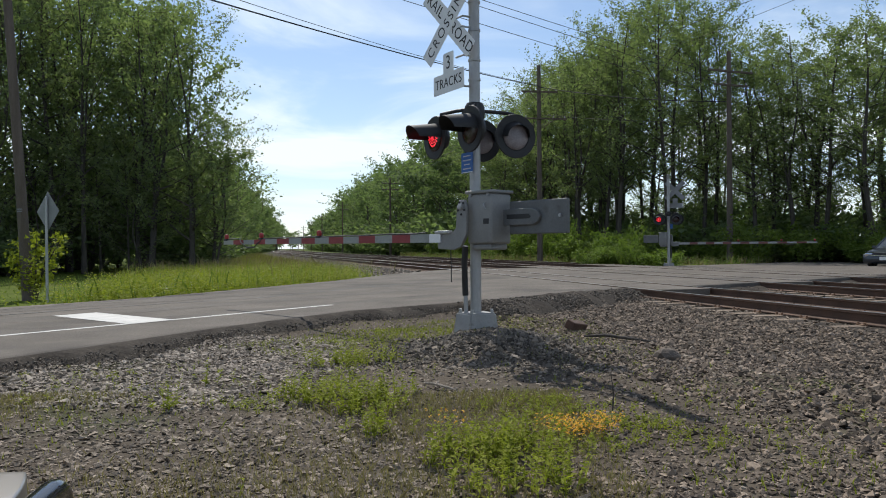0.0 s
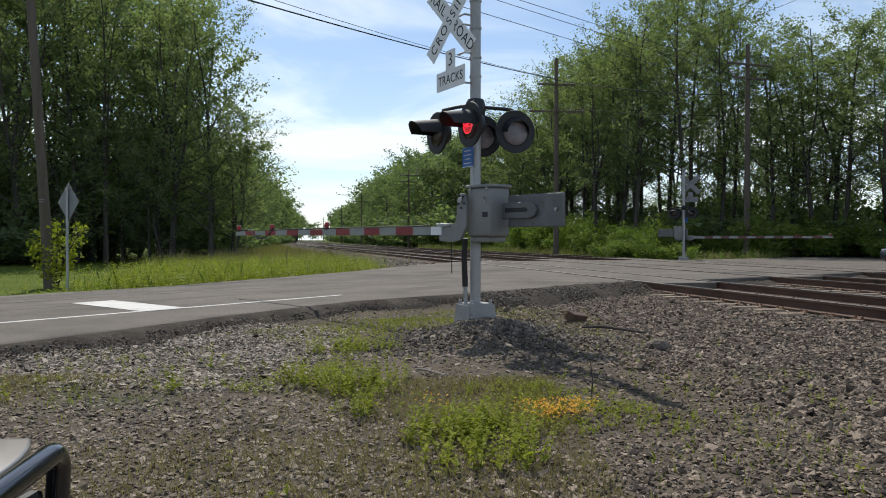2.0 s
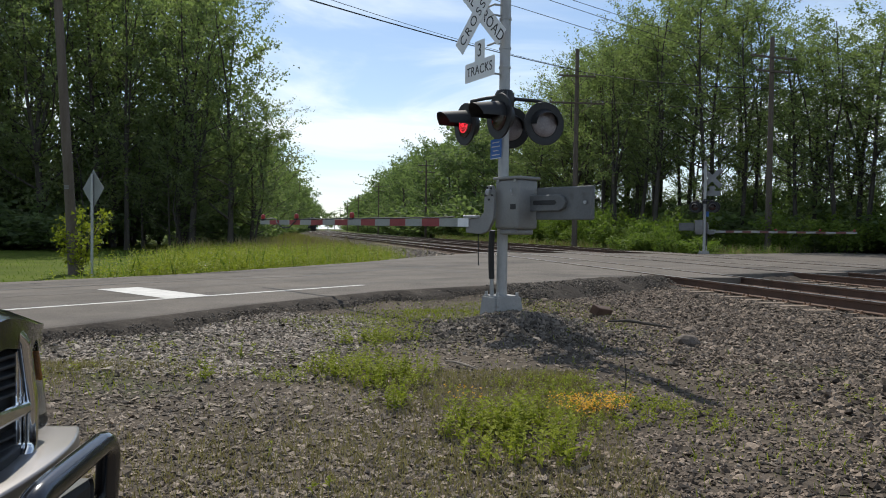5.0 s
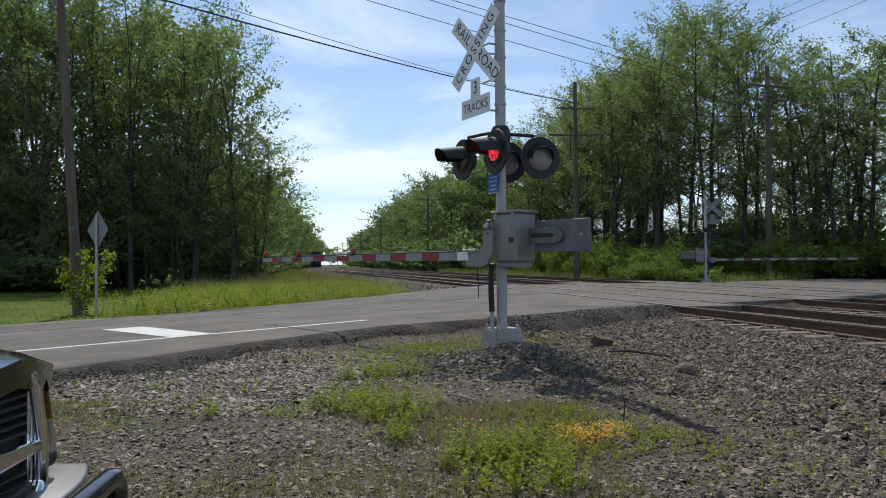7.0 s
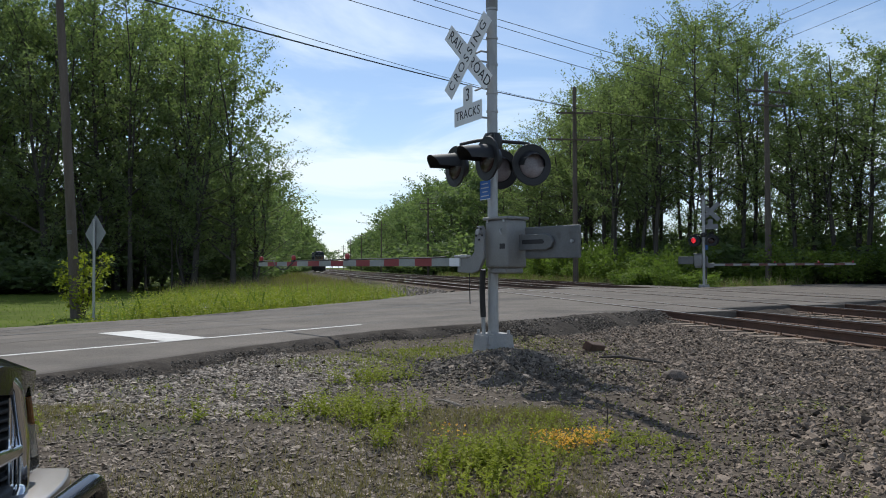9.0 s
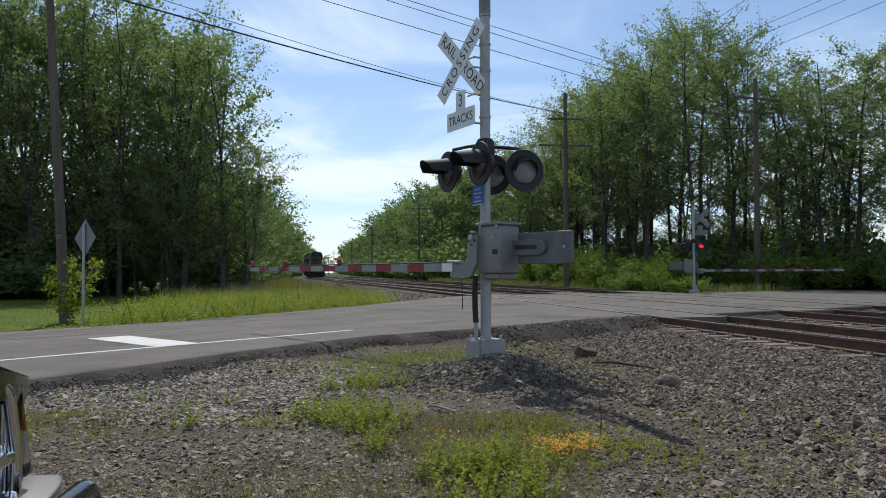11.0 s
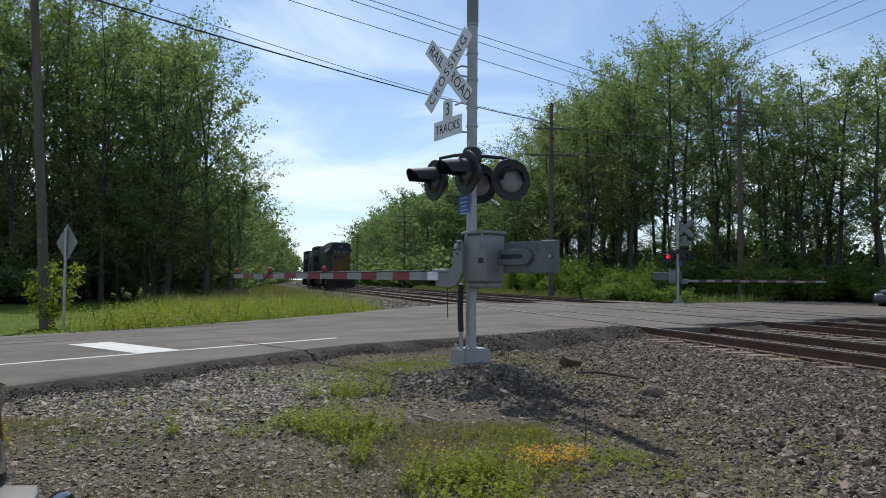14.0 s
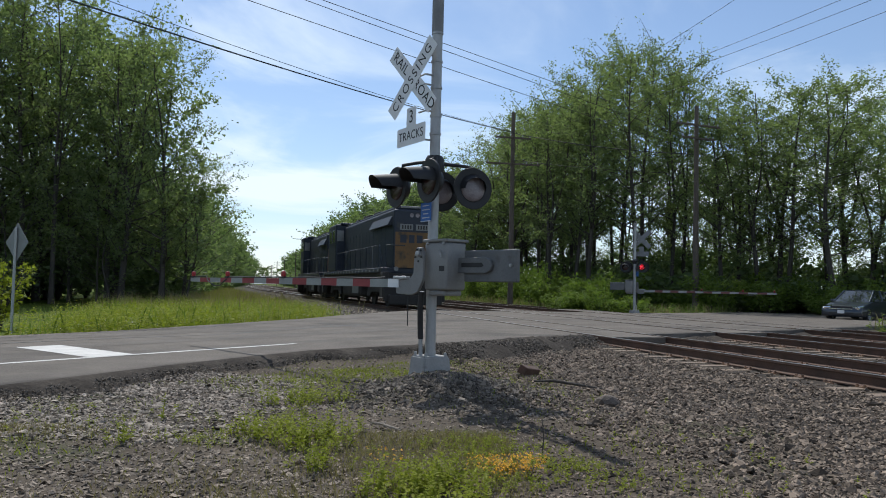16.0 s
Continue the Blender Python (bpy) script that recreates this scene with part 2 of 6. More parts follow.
    "loco_black": material("grimy_underframe", (0.012, 0.011, 0.010), (0.04, 0.036, 0.032), 0.8, scale=1.5, fine=20, bump=0.3),
    # dirty white paint, also used for the painted sky reflection in a cab window
    "loco_white": material("dirty_white_and_sky_glint", (0.15, 0.15, 0.147), (0.25, 0.25, 0.243), 0.65, scale=2, fine=20, bump=0.05),
    "truck_paint": material("pewter_paint", (0.19, 0.175, 0.163), (0.235, 0.217, 0.203), 0.36, metal=0.5, scale=1.5, fine=200, bump=0.02, coat=0.5, rough_var=0.05),
    "truck_dark": material("black_plastic", (0.012, 0.012, 0.013), (0.028, 0.028, 0.03), 0.55, scale=6, fine=120, bump=0.1),
    "gloss_black": material("gloss_black", (0.010, 0.010, 0.012), (0.018, 0.018, 0.02), 0.18, scale=6, fine=120, bump=0.02, coat=0.8, rough_var=0.05),
    "chrome": material("chrome", (0.72, 0.73, 0.75), (0.82, 0.83, 0.84), 0.07, metal=1.0, scale=4, fine=60, bump=0.01, rough_var=0.04),
    "amber": material("amber_lens", (0.42, 0.14, 0.03), (0.55, 0.22, 0.06), 0.2, scale=20, fine=120, bump=0.2),
    "car_paint": material("silver_blue_paint", (0.032, 0.04, 0.052), (0.045, 0.055, 0.07), 0.3, metal=0.5, scale=2, fine=120, bump=0.01, coat=0.7, rough_var=0.05),
    "tyre": material("tyre_rubber", (0.012, 0.012, 0.012), (0.03, 0.03, 0.03), 0.85, scale=8, fine=80, bump=0.2),
    "glass": glass("clear_glass"),
    "dark_glass": material("tinted_glass", (0.012, 0.014, 0.016), (0.02, 0.023, 0.026), 0.06, scale=3, fine=50, bump=0, coat=1.0, rough_var=0.03),
    "red_glow": glow("lit_red_signal", (1.0, 0.03, 0.05), 1.9),
    "insulator": material("grey_porcelain", (0.25, 0.25, 0.26), (0.36, 0.36, 0.37), 0.3, scale=6, fine=40, bump=0),
}


# ---- mesh helpers ----
def link(name, me, mat, parent=None, label="", m=None):
    ob = new(name, me)
    me.materials.append(mat)
    if parent is not None:
        ob.parent = parent
    if m is not None:
        ob.matrix_basis = m
    if label:
        ob["label"] = label
    return ob


def part(name, bm, mat, parent=None, label="", m=None, smooth=None):
    me = bpy.data.meshes.new(name)
    bm.normal_update()
    bm.to_mesh(me)
    bm.free()
    if smooth is not None:
        for p in me.polygons:
            p.use_smooth = True
        me.set_sharp_from_angle(angle=radians(smooth))
    return link(name, me, mat, parent, label, m)


def raw(name, verts, faces, mat, parent=None, label="", smooth=False):
    me = bpy.data.meshes.new(name)
    me.from_pydata([tuple(v) for v in verts], [], [tuple(f) for f in faces])
    if smooth:
        for p in me.polygons:
            p.use_smooth = True
    return link(name, me, mat, parent, label)


def empty(name, m):
    ob = new(name)
    ob.matrix_basis = m
    ob.empty_display_size = 0.2
    return ob


def box(sx, sy, sz, m=None, bevel=0.0, bm=None, seg=2):
    """A box centred on the origin of m, with rounded edges."""
    own = bmesh.new()
    bmesh.ops.create_cube(own, size=1, matrix=Matrix.Diagonal((sx, sy, sz, 1)))
    if bevel:
        bmesh.ops.bevel(own, geom=own.edges[:], offset=bevel, segments=seg, affect="EDGES", profile=0.5)
    if m is not None:
        bmesh.ops.transform(own, matrix=m, verts=own.verts)
    return own if bm is None else join(bm, own)


def join(bm, other):
    me = bpy.data.meshes.new("tmp")
    other.to_mesh(me)
    other.free()
    bm.from_mesh(me)
    bpy.data.meshes.remove(me)
    return bm


def rod(a, b, r1, r2=None, seg=12, bm=None, caps=True):
    """A tapered round bar from a to b."""
    a, b = Vector(a), Vector(b)
    own = bmesh.new()
    d = b - a
    m = Matrix.Translation((a + b) / 2) @ d.to_track_quat("Z", "Y").to_matrix().to_4x4()
    bmesh.ops.create_cone(own, cap_ends=caps, segments=seg, radius1=r1, radius2=r1 if r2 is None else r2, depth=d.length, matrix=m)
    return own if bm is None else join(bm, own)


def tube(points, radii, seg=10, bm=None, caps=True):
    """A round bar swept through points."""
    own = bmesh.new()
    pts = [Vector([float(c) for c in p]) for p in points]
    if isinstance(radii, (int, float)):
        radii = [radii] * len(pts)
    rings, side = [], None
    for i, p in enumerate(pts):
        d = (pts[min(i + 1, len(pts) - 1)] - pts[max(i - 1, 0)]).normalized()
        if side is None:
            side = d.orthogonal().normalized()
        side = (side - d * side.dot(d)).normalized()
        other = d.cross(side)
        rings.append([own.verts.new(p + float(radii[i]) * (math.cos(k * math.tau / seg) * side + math.sin(k * math.tau / seg) * other)) for k in range(seg)])
    for a, b in zip(rings, rings[1:]):
        for k in range(seg):
            own.faces.new((a[k], a[(k + 1) % seg], b[(k + 1) % seg], b[k]))
    if caps:
        own.faces.new(rings[0][::-1]), own.faces.new(rings[-1])
    return own if bm is None else join(bm, own)


def slab(outline, z0, z1, bevel=0.0, m=None):
    """An upright prism on a plan outline."""
    bm = bmesh.new()
    low = [bm.verts.new((x, y, z0)) for x, y in outline]
    top = [bm.verts.new((x, y, z1)) for x, y in outline]
    n = len(low)
    bm.faces.new(low[::-1]), bm.faces.new(top)
    for k in range(n):
        bm.faces.new((low[k], low[(k + 1) % n], top[(k + 1) % n], top[k]))
    bmesh.ops.recalc_face_normals(bm, faces=bm.faces)
    if bevel:
        bmesh.ops.bevel(bm, geom=bm.edges[:], offset=bevel, segments=2, affect="EDGES", profile=0.5)
    if m is not None:
        bmesh.ops.transform(bm, matrix=m, verts=bm.verts)
    return bm


def spin(profile, seg=24, m=None, bm=None):
    """A turned shape: (radius, height) pairs about z."""
    own = bmesh.new()
    rings = []
    for r, z in profile:
        rings.append([own.verts.new((r * math.cos(k * math.tau / seg), r * math.sin(k * math.tau / seg), z)) for k in range(seg)] if r > 1e-6 else [own.verts.new((0, 0, z))])
    for a, b in zip(rings, rings[1:]):
        for k in range(seg):
            q = [a[k % len(a)], a[(k + 1) % len(a)], b[(k + 1) % len(b)], b[k % len(b)]]
            q = list(dict.fromkeys(q))
            if len(q) > 2:
                own.faces.new(q)
    bmesh.ops.recalc_face_normals(own, faces=own.faces)
    if m is not None:
        bmesh.ops.transform(own, matrix=m, verts=own.verts)
    return own if bm is None else join(bm, own)


def words(text, size, mat, parent, m, depth=0.0015, name="lettering", spacing=1.06):
    """Raised lettering, centred, in the xy plane of m."""
    cu = bpy.data.curves.new(name, "FONT")
    cu.space_character = spacing
    cu.body, cu.size, cu.align_x, cu.align_y, cu.extrude = text, size, "CENTER", "CENTER", depth
    tmp = bpy.data.objects.new("tmp", cu)
    scene.collection.objects.link(tmp)
    me = bpy.data.meshes.new_from_object(tmp.evaluated_get(bpy.context.evaluated_depsgraph_get()))
    bpy.data.objects.remove(tmp)
    me.name = name
    return link(name, me, mat, parent, m=m)


rng = np.random.default_rng(7)

# ---- the plan: tracks, road, ground ----
SLOPE_Y = np.array([-400, 20, 45, 80, 110, 150, 220, 900.0])
SLOPE_V = np.array([-0.245, -0.25, -0.275, -0.285, -0.262, -0.245, -0.225, -0.20])
_ys = np.arange(-120, 900, 0.5)
_sl = np.interp(_ys, SLOPE_Y, SLOPE_V)
_xs = np.concatenate([[0], np.cumsum((_sl[1:] + _sl[:-1]) / 2 * 0.5)])
_xs += 4.95 - np.interp(15.8, _ys, _xs)


def track_at(y, off=0.0):
    """Plan place and heading of the near track's centre line, moved off metres to its right."""
    x, s = np.interp(y, _ys, _xs), np.interp(y, SLOPE_Y, SLOPE_V)
    n = math.hypot(1, s)
    return x + off / n, y - off * s / n, math.atan2(-s, 1.0)


_arc = np.concatenate([[0], np.cumsum(np.hypot(np.diff(_xs), np.diff(_ys)))])


def y_along(y0, d):
    """The y that lies d metres of track further from y0 (away from the crossing)."""
    return float(np.interp(np.interp(y0, _ys, _arc) + d, _arc, _ys))


def track_off(x, y):
    """Distance to the right of the near track's centre line."""
    s = np.interp(y, SLOPE_Y, SLOPE_V)
    return (x - np.interp(y, _ys, _xs)) / np.hypot(1, s)


ROAD_H = 41.0
RU = Vector((math.sin(radians(ROAD_H)), math.cos(radians(ROAD_H)), 0))     # along the road, away
RN = Vector((-RU.y, RU.x, 0))                                              # across it, to the far side
NEAR_EDGE = [(-60.0, -62.0), (-9.2, -0.6), (-4.4, 5.9), (-3.5, 7.5), (-2.75, 9.1), (-1.4, 11.4), (0.1, 12.7), (1.2, 13.6), (2.3, 15.0), (3.6, 15.9)]
NEAR_PAST = [(3.6, 15.9), (6.4, 17.6), (10.7, 20.6), (14.0, 23.4), (26, 36.0), (90, 108)]
FAR_EDGE = [(-66, -52), (-14.3, 5.6), (-7.9, 12.7), (-6.0, 15.4), (-4.7, 18.4), (-3.1, 22.2), (-1.9, 26.4), (-0.2, 30.5), (4.5, 33.6), (10.0, 34.2), (18, 42.3), (82, 115)]


def road_z(x, y):
    """The road climbs a little to the rails and falls away beyond."""
    o = track_off(x, y)
    return np.interp(o, [-30, -12, -3, -1.2, 10, 14, 40], [-0.06, 0.0, 0.055, 0.07, 0.07, 0.03, -0.12])


def inside(x, y, poly):
    c = np.zeros(np.shape(x), bool)
    for (x0, y0), (x1, y1) in zip(poly, poly[1:] + poly[:1]):
        c ^= ((y0 > y) != (y1 > y)) & (x < (x1 - x0) * (y - y0) / (y1 - y0 + 1e-12) + x0)
    return c


ROAD_POLY = NEAR_EDGE + NEAR_PAST[1:] + FAR_EDGE[::-1]


def edge_far(x, y, poly):
    """Distance to an open outline."""
    d = np.full(np.shape(x), 1e9)
    for (x0, y0), (x1, y1) in zip(poly, poly[1:]):
        t = np.clip(((x - x0) * (x1 - x0) + (y - y0) * (y1 - y0)) / ((x1 - x0) ** 2 + (y1 - y0) ** 2), 0, 1)
        d = np.minimum(d, np.hypot(x - x0 - t * (x1 - x0), y - y0 - t * (y1 - y0)))
    return d


MOUND = (0.62, 8.0)


def wavy(x, y, f, seed=0.0):
    return (np.sin(x * f + 1.3 * np.sin(y * f * 0.7 + seed)) + np.sin(y * f * 1.31 + seed + 1.1 * np.sin(x * f * 0.83))) / 2


def ground_z(x, y):
    x, y = np.asarray(x, float), np.asarray(y, float)
    z = -0.13 + 0.02 * wavy(x, y, 1.7) + 0.012 * wavy(x, y, 4.3, 2.0)
    z = z - 0.33 * np.exp(-((x + 3.2) / 1.5) ** 4 - ((y - 1.2) / 1.75) ** 4)
    # ballast shoulder
    o = track_off(x, y)
    bed = np.interp(o, [-7, -3.6, -2.0, -1.5, 10.6, 12.5, 16, 40], [-0.16, -0.17, -0.13, -0.105, -0.105, -0.22, -0.25, -0.35])
    w = np.clip((o + 6.0) / 2.5, 0, 1)
    z = z * (1 - w) + (bed + 0.012 * wavy(x, y, 5.1, 1.0)) * w
    # heap of stone round the signal's foot
    r = np.hypot((x - MOUND[0]) / 1.15, (y - MOUND[1]) / 0.95)
    z = z + 0.20 * np.exp(-(r / 0.72) ** 2)
    r = np.hypot(x - 0.4, y - 8.75)
    z = z + 0.07 * np.exp(-(r / 0.6) ** 2)
    # far side of the road lies a little low
    far = edge_far(x, y, FAR_EDGE)
    beyond = (x - FAR_EDGE[2][0]) * RN.x + (y - FAR_EDGE[2][1]) * RN.y > 0
    z = np.where(beyond & (o < -4), np.minimum(z, -0.12 - 0.015 * np.clip(far, 0, 20)), z)
    # under the road and just beside it
    rz = road_z(x, y)
    d = np.minimum(np.minimum(edge_far(x, y, NEAR_EDGE), edge_far(x, y, NEAR_PAST)), far)
    ins = inside(x, y, ROAD_POLY)
    k = np.clip(1 - d / 0.7, 0, 1) ** 2
    z = np.where(ins, rz - 0.10, z * (1 - k) + np.minimum(rz - 0.055, z + 0.2) * k)
    return z


def grid(name, x0, x1, y0, y1, step, mat, zf, keep=None, drop=0.0, parent=None):
    xs, ys = np.arange(x0, x1 + step / 2, step), np.arange(y0, y1 + step / 2, step)
    gx, gy = np.meshgrid(xs, ys)
    z = zf(gx, gy) - drop
    v = np.stack([gx, gy, z], -1).reshape(-1, 3)
    nx, ny = len(xs), len(ys)
    i = (np.arange(ny - 1)[:, None] * nx + np.arange(nx - 1)[None]).ravel()
    f = np.stack([i, i + 1, i + nx + 1, i + nx], -1)
    if keep is not None:
        c = v[f].mean(1)
        f = f[keep(c[:, 0], c[:, 1])]
    return raw(name, v, f, mat, parent, smooth=True)


# one sheet of ground to the horizon, with a finer sheet in its middle
FINE = (-16.0, 16.0, -5.0, 27.0)


def sheet():
    a = np.unique(np.concatenate([-np.geomspace(16, 2200, 26), np.arange(-16, 16.1, 0.2), np.geomspace(16, 2200, 26)]))
    b = np.unique(np.concatenate([-np.geomspace(5, 2000, 20), np.arange(-5, 27.1, 0.2), np.geomspace(27, 2600, 60)]))
    gx, gy = np.meshgrid(a, b)
    v = np.stack([gx, gy, ground_z(gx, gy)], -1).reshape(-1, 3)
    nx, ny = len(a), len(b)
    i = (np.arange(ny - 1)[:, None] * nx + np.arange(nx - 1)[None]).ravel()
    ob = raw("ground", v, np.stack([i, i + 1, i + nx + 1, i + nx], -1), M["dirt"], smooth=True)
    me = ob.data
    me.materials.append(M["ballast_bed"]), me.materials.append(M["lawn"])
    c = v[np.stack([i, i + 1, i + nx + 1, i + nx], -1)].mean(1)
    o = track_off(c[:, 0], c[:, 1])
    beyond = ((c[:, 0] - FAR_EDGE[2][0]) * RN.x + (c[:, 1] - FAR_EDGE[2][1]) * RN.y > 0.5)
    idx = np.zeros(len(c), np.int32)
    idx[beyond | (o > 13)] = 2
    idx[(o > -4.2 + 0.35 * wavy(c[:, 0], c[:, 1], 1.9)) & (o < 12.2)] = 1
    me.polygons.foreach_set("material_index", idx)
    return tagged(ob, "gravelly ground with lawn and weeds beside the tracks", "ground", kind="structure")


def strip(outline_a, outline_b, n=60):
    """Points along two edges, matched end to end."""
    def walked(o):
        o = np.array(o, float)
        d = np.concatenate([[0], np.cumsum(np.hypot(*np.diff(o, axis=0).T))])
        t = np.linspace(0, 1, n) * d[-1]
        return np.stack([np.interp(t, d, o[:, 0]), np.interp(t, d, o[:, 1])], -1)
    return walked(outline_a), walked(outline_b)


def build_road():
    # matched stations along the road so that both edges keep their bends
    bm = bmesh.new()
    near = NEAR_EDGE + NEAR_PAST[1:]
    s_near, s_far = np.array([p[0] * RU.x + p[1] * RU.y for p in near]), np.array([p[0] * RU.x + p[1] * RU.y for p in FAR_EDGE])
    o_near, o_far = np.array([p[0] * RN.x + p[1] * RN.y for p in near]), np.array([p[0] * RN.x + p[1] * RN.y for p in FAR_EDGE])
    st = np.unique(np.concatenate([np.arange(-85, -3, 4.0), np.arange(-3, 48, 0.22), np.arange(48, 135, 4.0)]))
    on, of = np.interp(st, s_near, o_near), np.interp(st, s_far, o_far)
    rag = 0.05 * wavy(st, st * 0, 5.0) + 0.035 * wavy(st, st * 0, 13.0, 1.0)
    on = on + rag
    cols = 26
    top, skirt = [], []
    for s, a, b in zip(st, on, of):
        row = []
        for k in range(cols + 1):
            o = a + (b - a) * k / cols
            x, y = RU.x * s + RN.x * o, RU.y * s + RN.y * o
            row.append(bm.verts.new((x, y, float(road_z(x, y)))))
        top.append(row)
        e = []
        for o, sg in ((a, -1), (b, 1)):
            x, y = RU.x * s + RN.x * (o + sg * 0.05), RU.y * s + RN.y * (o + sg * 0.05)
            e.append(bm.verts.new((x, y, float(road_z(x, y)) - 0.16)))
        skirt.append(e)
    for i in range(len(st) - 1):
        for k in range(cols):
            bm.faces.new((top[i][k], top[i + 1][k], top[i + 1][k + 1], top[i][k + 1])).smooth = True
        bm.faces.new((skirt[i][0], skirt[i + 1][0], top[i + 1][0], top[i][0]))
        bm.faces.new((top[i][cols], top[i + 1][cols], skirt[i + 1][1], skirt[i][1]))
    bmesh.ops.recalc_face_normals(bm, faces=bm.faces)
    return tagged(part("road", bm, M["asphalt"]), "worn grey asphalt road over the level crossing", "road", kind="structure")


def on_road(name, s0, s1, o0, o1, mat, lift=0.004, ragged=0.0, n=None, parent=None):
    """A thin strip that lies on the road between stations s and offsets o."""
    n = n or max(2, int(abs(s1 - s0) / 0.3))
    bm = bmesh.new()
    rows = []
    for s in np.linspace(s0, s1, n + 1):
        pts = []
        for k, o in enumerate((o0, o1)):
            oo = o + (ragged * float(wavy(np.array(s), np.array(k * 3.0), 9.0)) if ragged else 0)
            x, y = RU.x * s + RN.x * oo, RU.y * s + RN.y * oo
            pts.append(bm.verts.new((x, y, float(road_z(x, y)) + lift)))
        rows.append(pts)
    for a, b in zip(rows, rows[1:]):
        bm.faces.new((a[0], b[0], b[1], a[1]))
    bmesh.ops.recalc_face_normals(bm, faces=bm.faces)
    for f in bm.faces:
        if f.normal.z < 0:
            f.normal_flip()
    return part(name, bm, mat, parent)


def along_road(pts, w, name, mat, lift=0.004):
    """A painted or tarred strip through plan points."""
    bm = bmesh.new()
    p = [Vector((*q, 0)) for q in pts]
    rows = []
    for i, q in enumerate(p):
        d = (p[min(i + 1, len(p) - 1)] - p[max(i - 1, 0)]).normalized()
        side = Vector((-d.y, d.x, 0)) * w / 2
        rows.append([bm.verts.new((v.x, v.y, float(road_z(v.x, v.y)) + lift)) for v in (q - side, q + side)])
    for a, b in zip(rows, rows[1:]):
        f = bm.faces.new((a[0], a[1], b[1], b[0]))
    bm.normal_update()
    for f in bm.faces:
        if f.normal.z < 0:
            f.normal_flip()
    return part(name, bm, mat)


def between(a, b, n, jitter=0.0, seed=1):
    r = np.random.default_rng(seed)
    return [(a[0] + (b[0] - a[0]) * t + (r.normal() * jitter if 0 < t < 1 else 0), a[1] + (b[1] - a[1]) * t + (r.normal() * jitter if 0 < t < 1 else 0)) for t in np.linspace(0, 1, n)]


sheet()
build_road()
# white edge line with the stop bar that starts from it
tagged(along_road(between((-22, -12.8), (-1.85, 12.75), 90), 0.11, "edge_line", M["paint"]), "worn white edge line on the asphalt", "road marking", kind="structure")
sb0, sb1 = Vector((-3.87, 10.13, 0)), Vector((-5.55, 11.52, 0))
tagged(along_road([tuple(sb0.lerp(sb1, k / 8)[:2]) for k in range(9)], 0.66, "stop_bar", M["paint"], 0.006), "worn white stop bar on the asphalt", "road marking", kind="structure")
for pts, w in ((((-9.5, 8.0), (-5.29, 13.23), (-3.54, 14.88), (-1.68, 18.54), (0.2, 21.38)), 0.08), (((-2.19, 19.32), (0.26, 16.57)), 0.06)):
    line = [q for a, b in zip(pts, pts[1:]) for q in between(a, b, 14, 0.025, int(w * 1000))[:-1]] + [pts[-1]]
    tagged(along_road(line, w, "tar_seam", M["tar"], 0.005), "dark tar-sealed crack in the road", "crack seal", kind="structure")


for o0, o1, s0, s1 in ((9.6, 10.2, -20, 13.0), (11.2, 11.9, -20, 13.5), (13.1, 13.8, -20, 14.5)):
    tagged(on_road("lane_wear", s0, s1, o0, o1, M["asphalt_track"], 0.0025, 0.07), "tyre-darkened strip along the asphalt lane", "road wear", kind="structure")


# ---- rails and ties ----
def rail_run(off, y0, y1, name):
    """One rail: foot, web and head swept along the track."""
    prof = [(-0.07, 0), (0.07, 0), (0.07, 0.014), (0.012, 0.035), (0.012, 0.128), (0.036, 0.14), (0.036, 0.172), (-0.036, 0.172), (-0.036, 0.14), (-0.012, 0.128), (-0.012, 0.035), (-0.07, 0.014)]
    ys = np.concatenate([np.arange(y0, min(y1, 60), 1.0), np.arange(60, y1, 4.0)])
    bm = bmesh.new()
    rings = []
    for y in ys:
        x, yy, h = track_at(y, off)
        c, s = math.cos(h), math.sin(h)
        rings.append([bm.verts.new((x + a * c, yy + a * s, -0.085 + b)) for a, b in prof])
    n = len(prof)
    for a, b in zip(rings, rings[1:]):
        for k in range(n):
            f = bm.faces.new((a[k], a[(k + 1) % n], b[(k + 1) % n], b[k]))
            if 5 <= k <= 7:
                f.material_index = 1 if k == 6 else 0
    bmesh.ops.recalc_face_normals(bm, faces=bm.faces)
    ob = part(name, bm, M["rust"])
    ob.data.materials.append(M["rail_head"])
    return ob


def tie_mesh():
    bm = box(2.6, 0.22, 0.17, pose(0, 0, -0.085), 0.012)
    me = bpy.data.meshes.new("tie")
    bm.to_mesh(me)
    bm.free()
    me.materials.append(M["tie"])
    pb = box(0.19, 0.34 * 0.55, 0.016, pose(0, 0, 0.008), 0.004, seg=1)
    for sx in (-0.075, 0.075):
        for sy in (-0.06, 0.06):
            box(0.024, 0.024, 0.03, pose(sx * 1.15, sy, 0.028), bm=pb)
    pm = bpy.data.meshes.new("tie_plate")
    pb.to_mesh(pm)
    pb.free()
    pm.materials.append(M["plate"])
    return me, pm


TRACK_OFF = (0.0, 4.1, 8.2)
CROSS_Y = {0.0: (16.4, 33.5), 4.1: (18.2, 36.0), 8.2: (20.0, 38.0)}
tracks = []
for toff in TRACK_OFF:
    tr = tagged(empty("railway_track", pose(0, 0, 0)), "rusty railway track on stone ballast across the road", "railway track", "tracks", kind="structure")
    for side in (-0.75, 0.75):
        r = rail_run(toff + side, -60, 520, "rail")
        r.parent = tr
    tracks.append(tr)

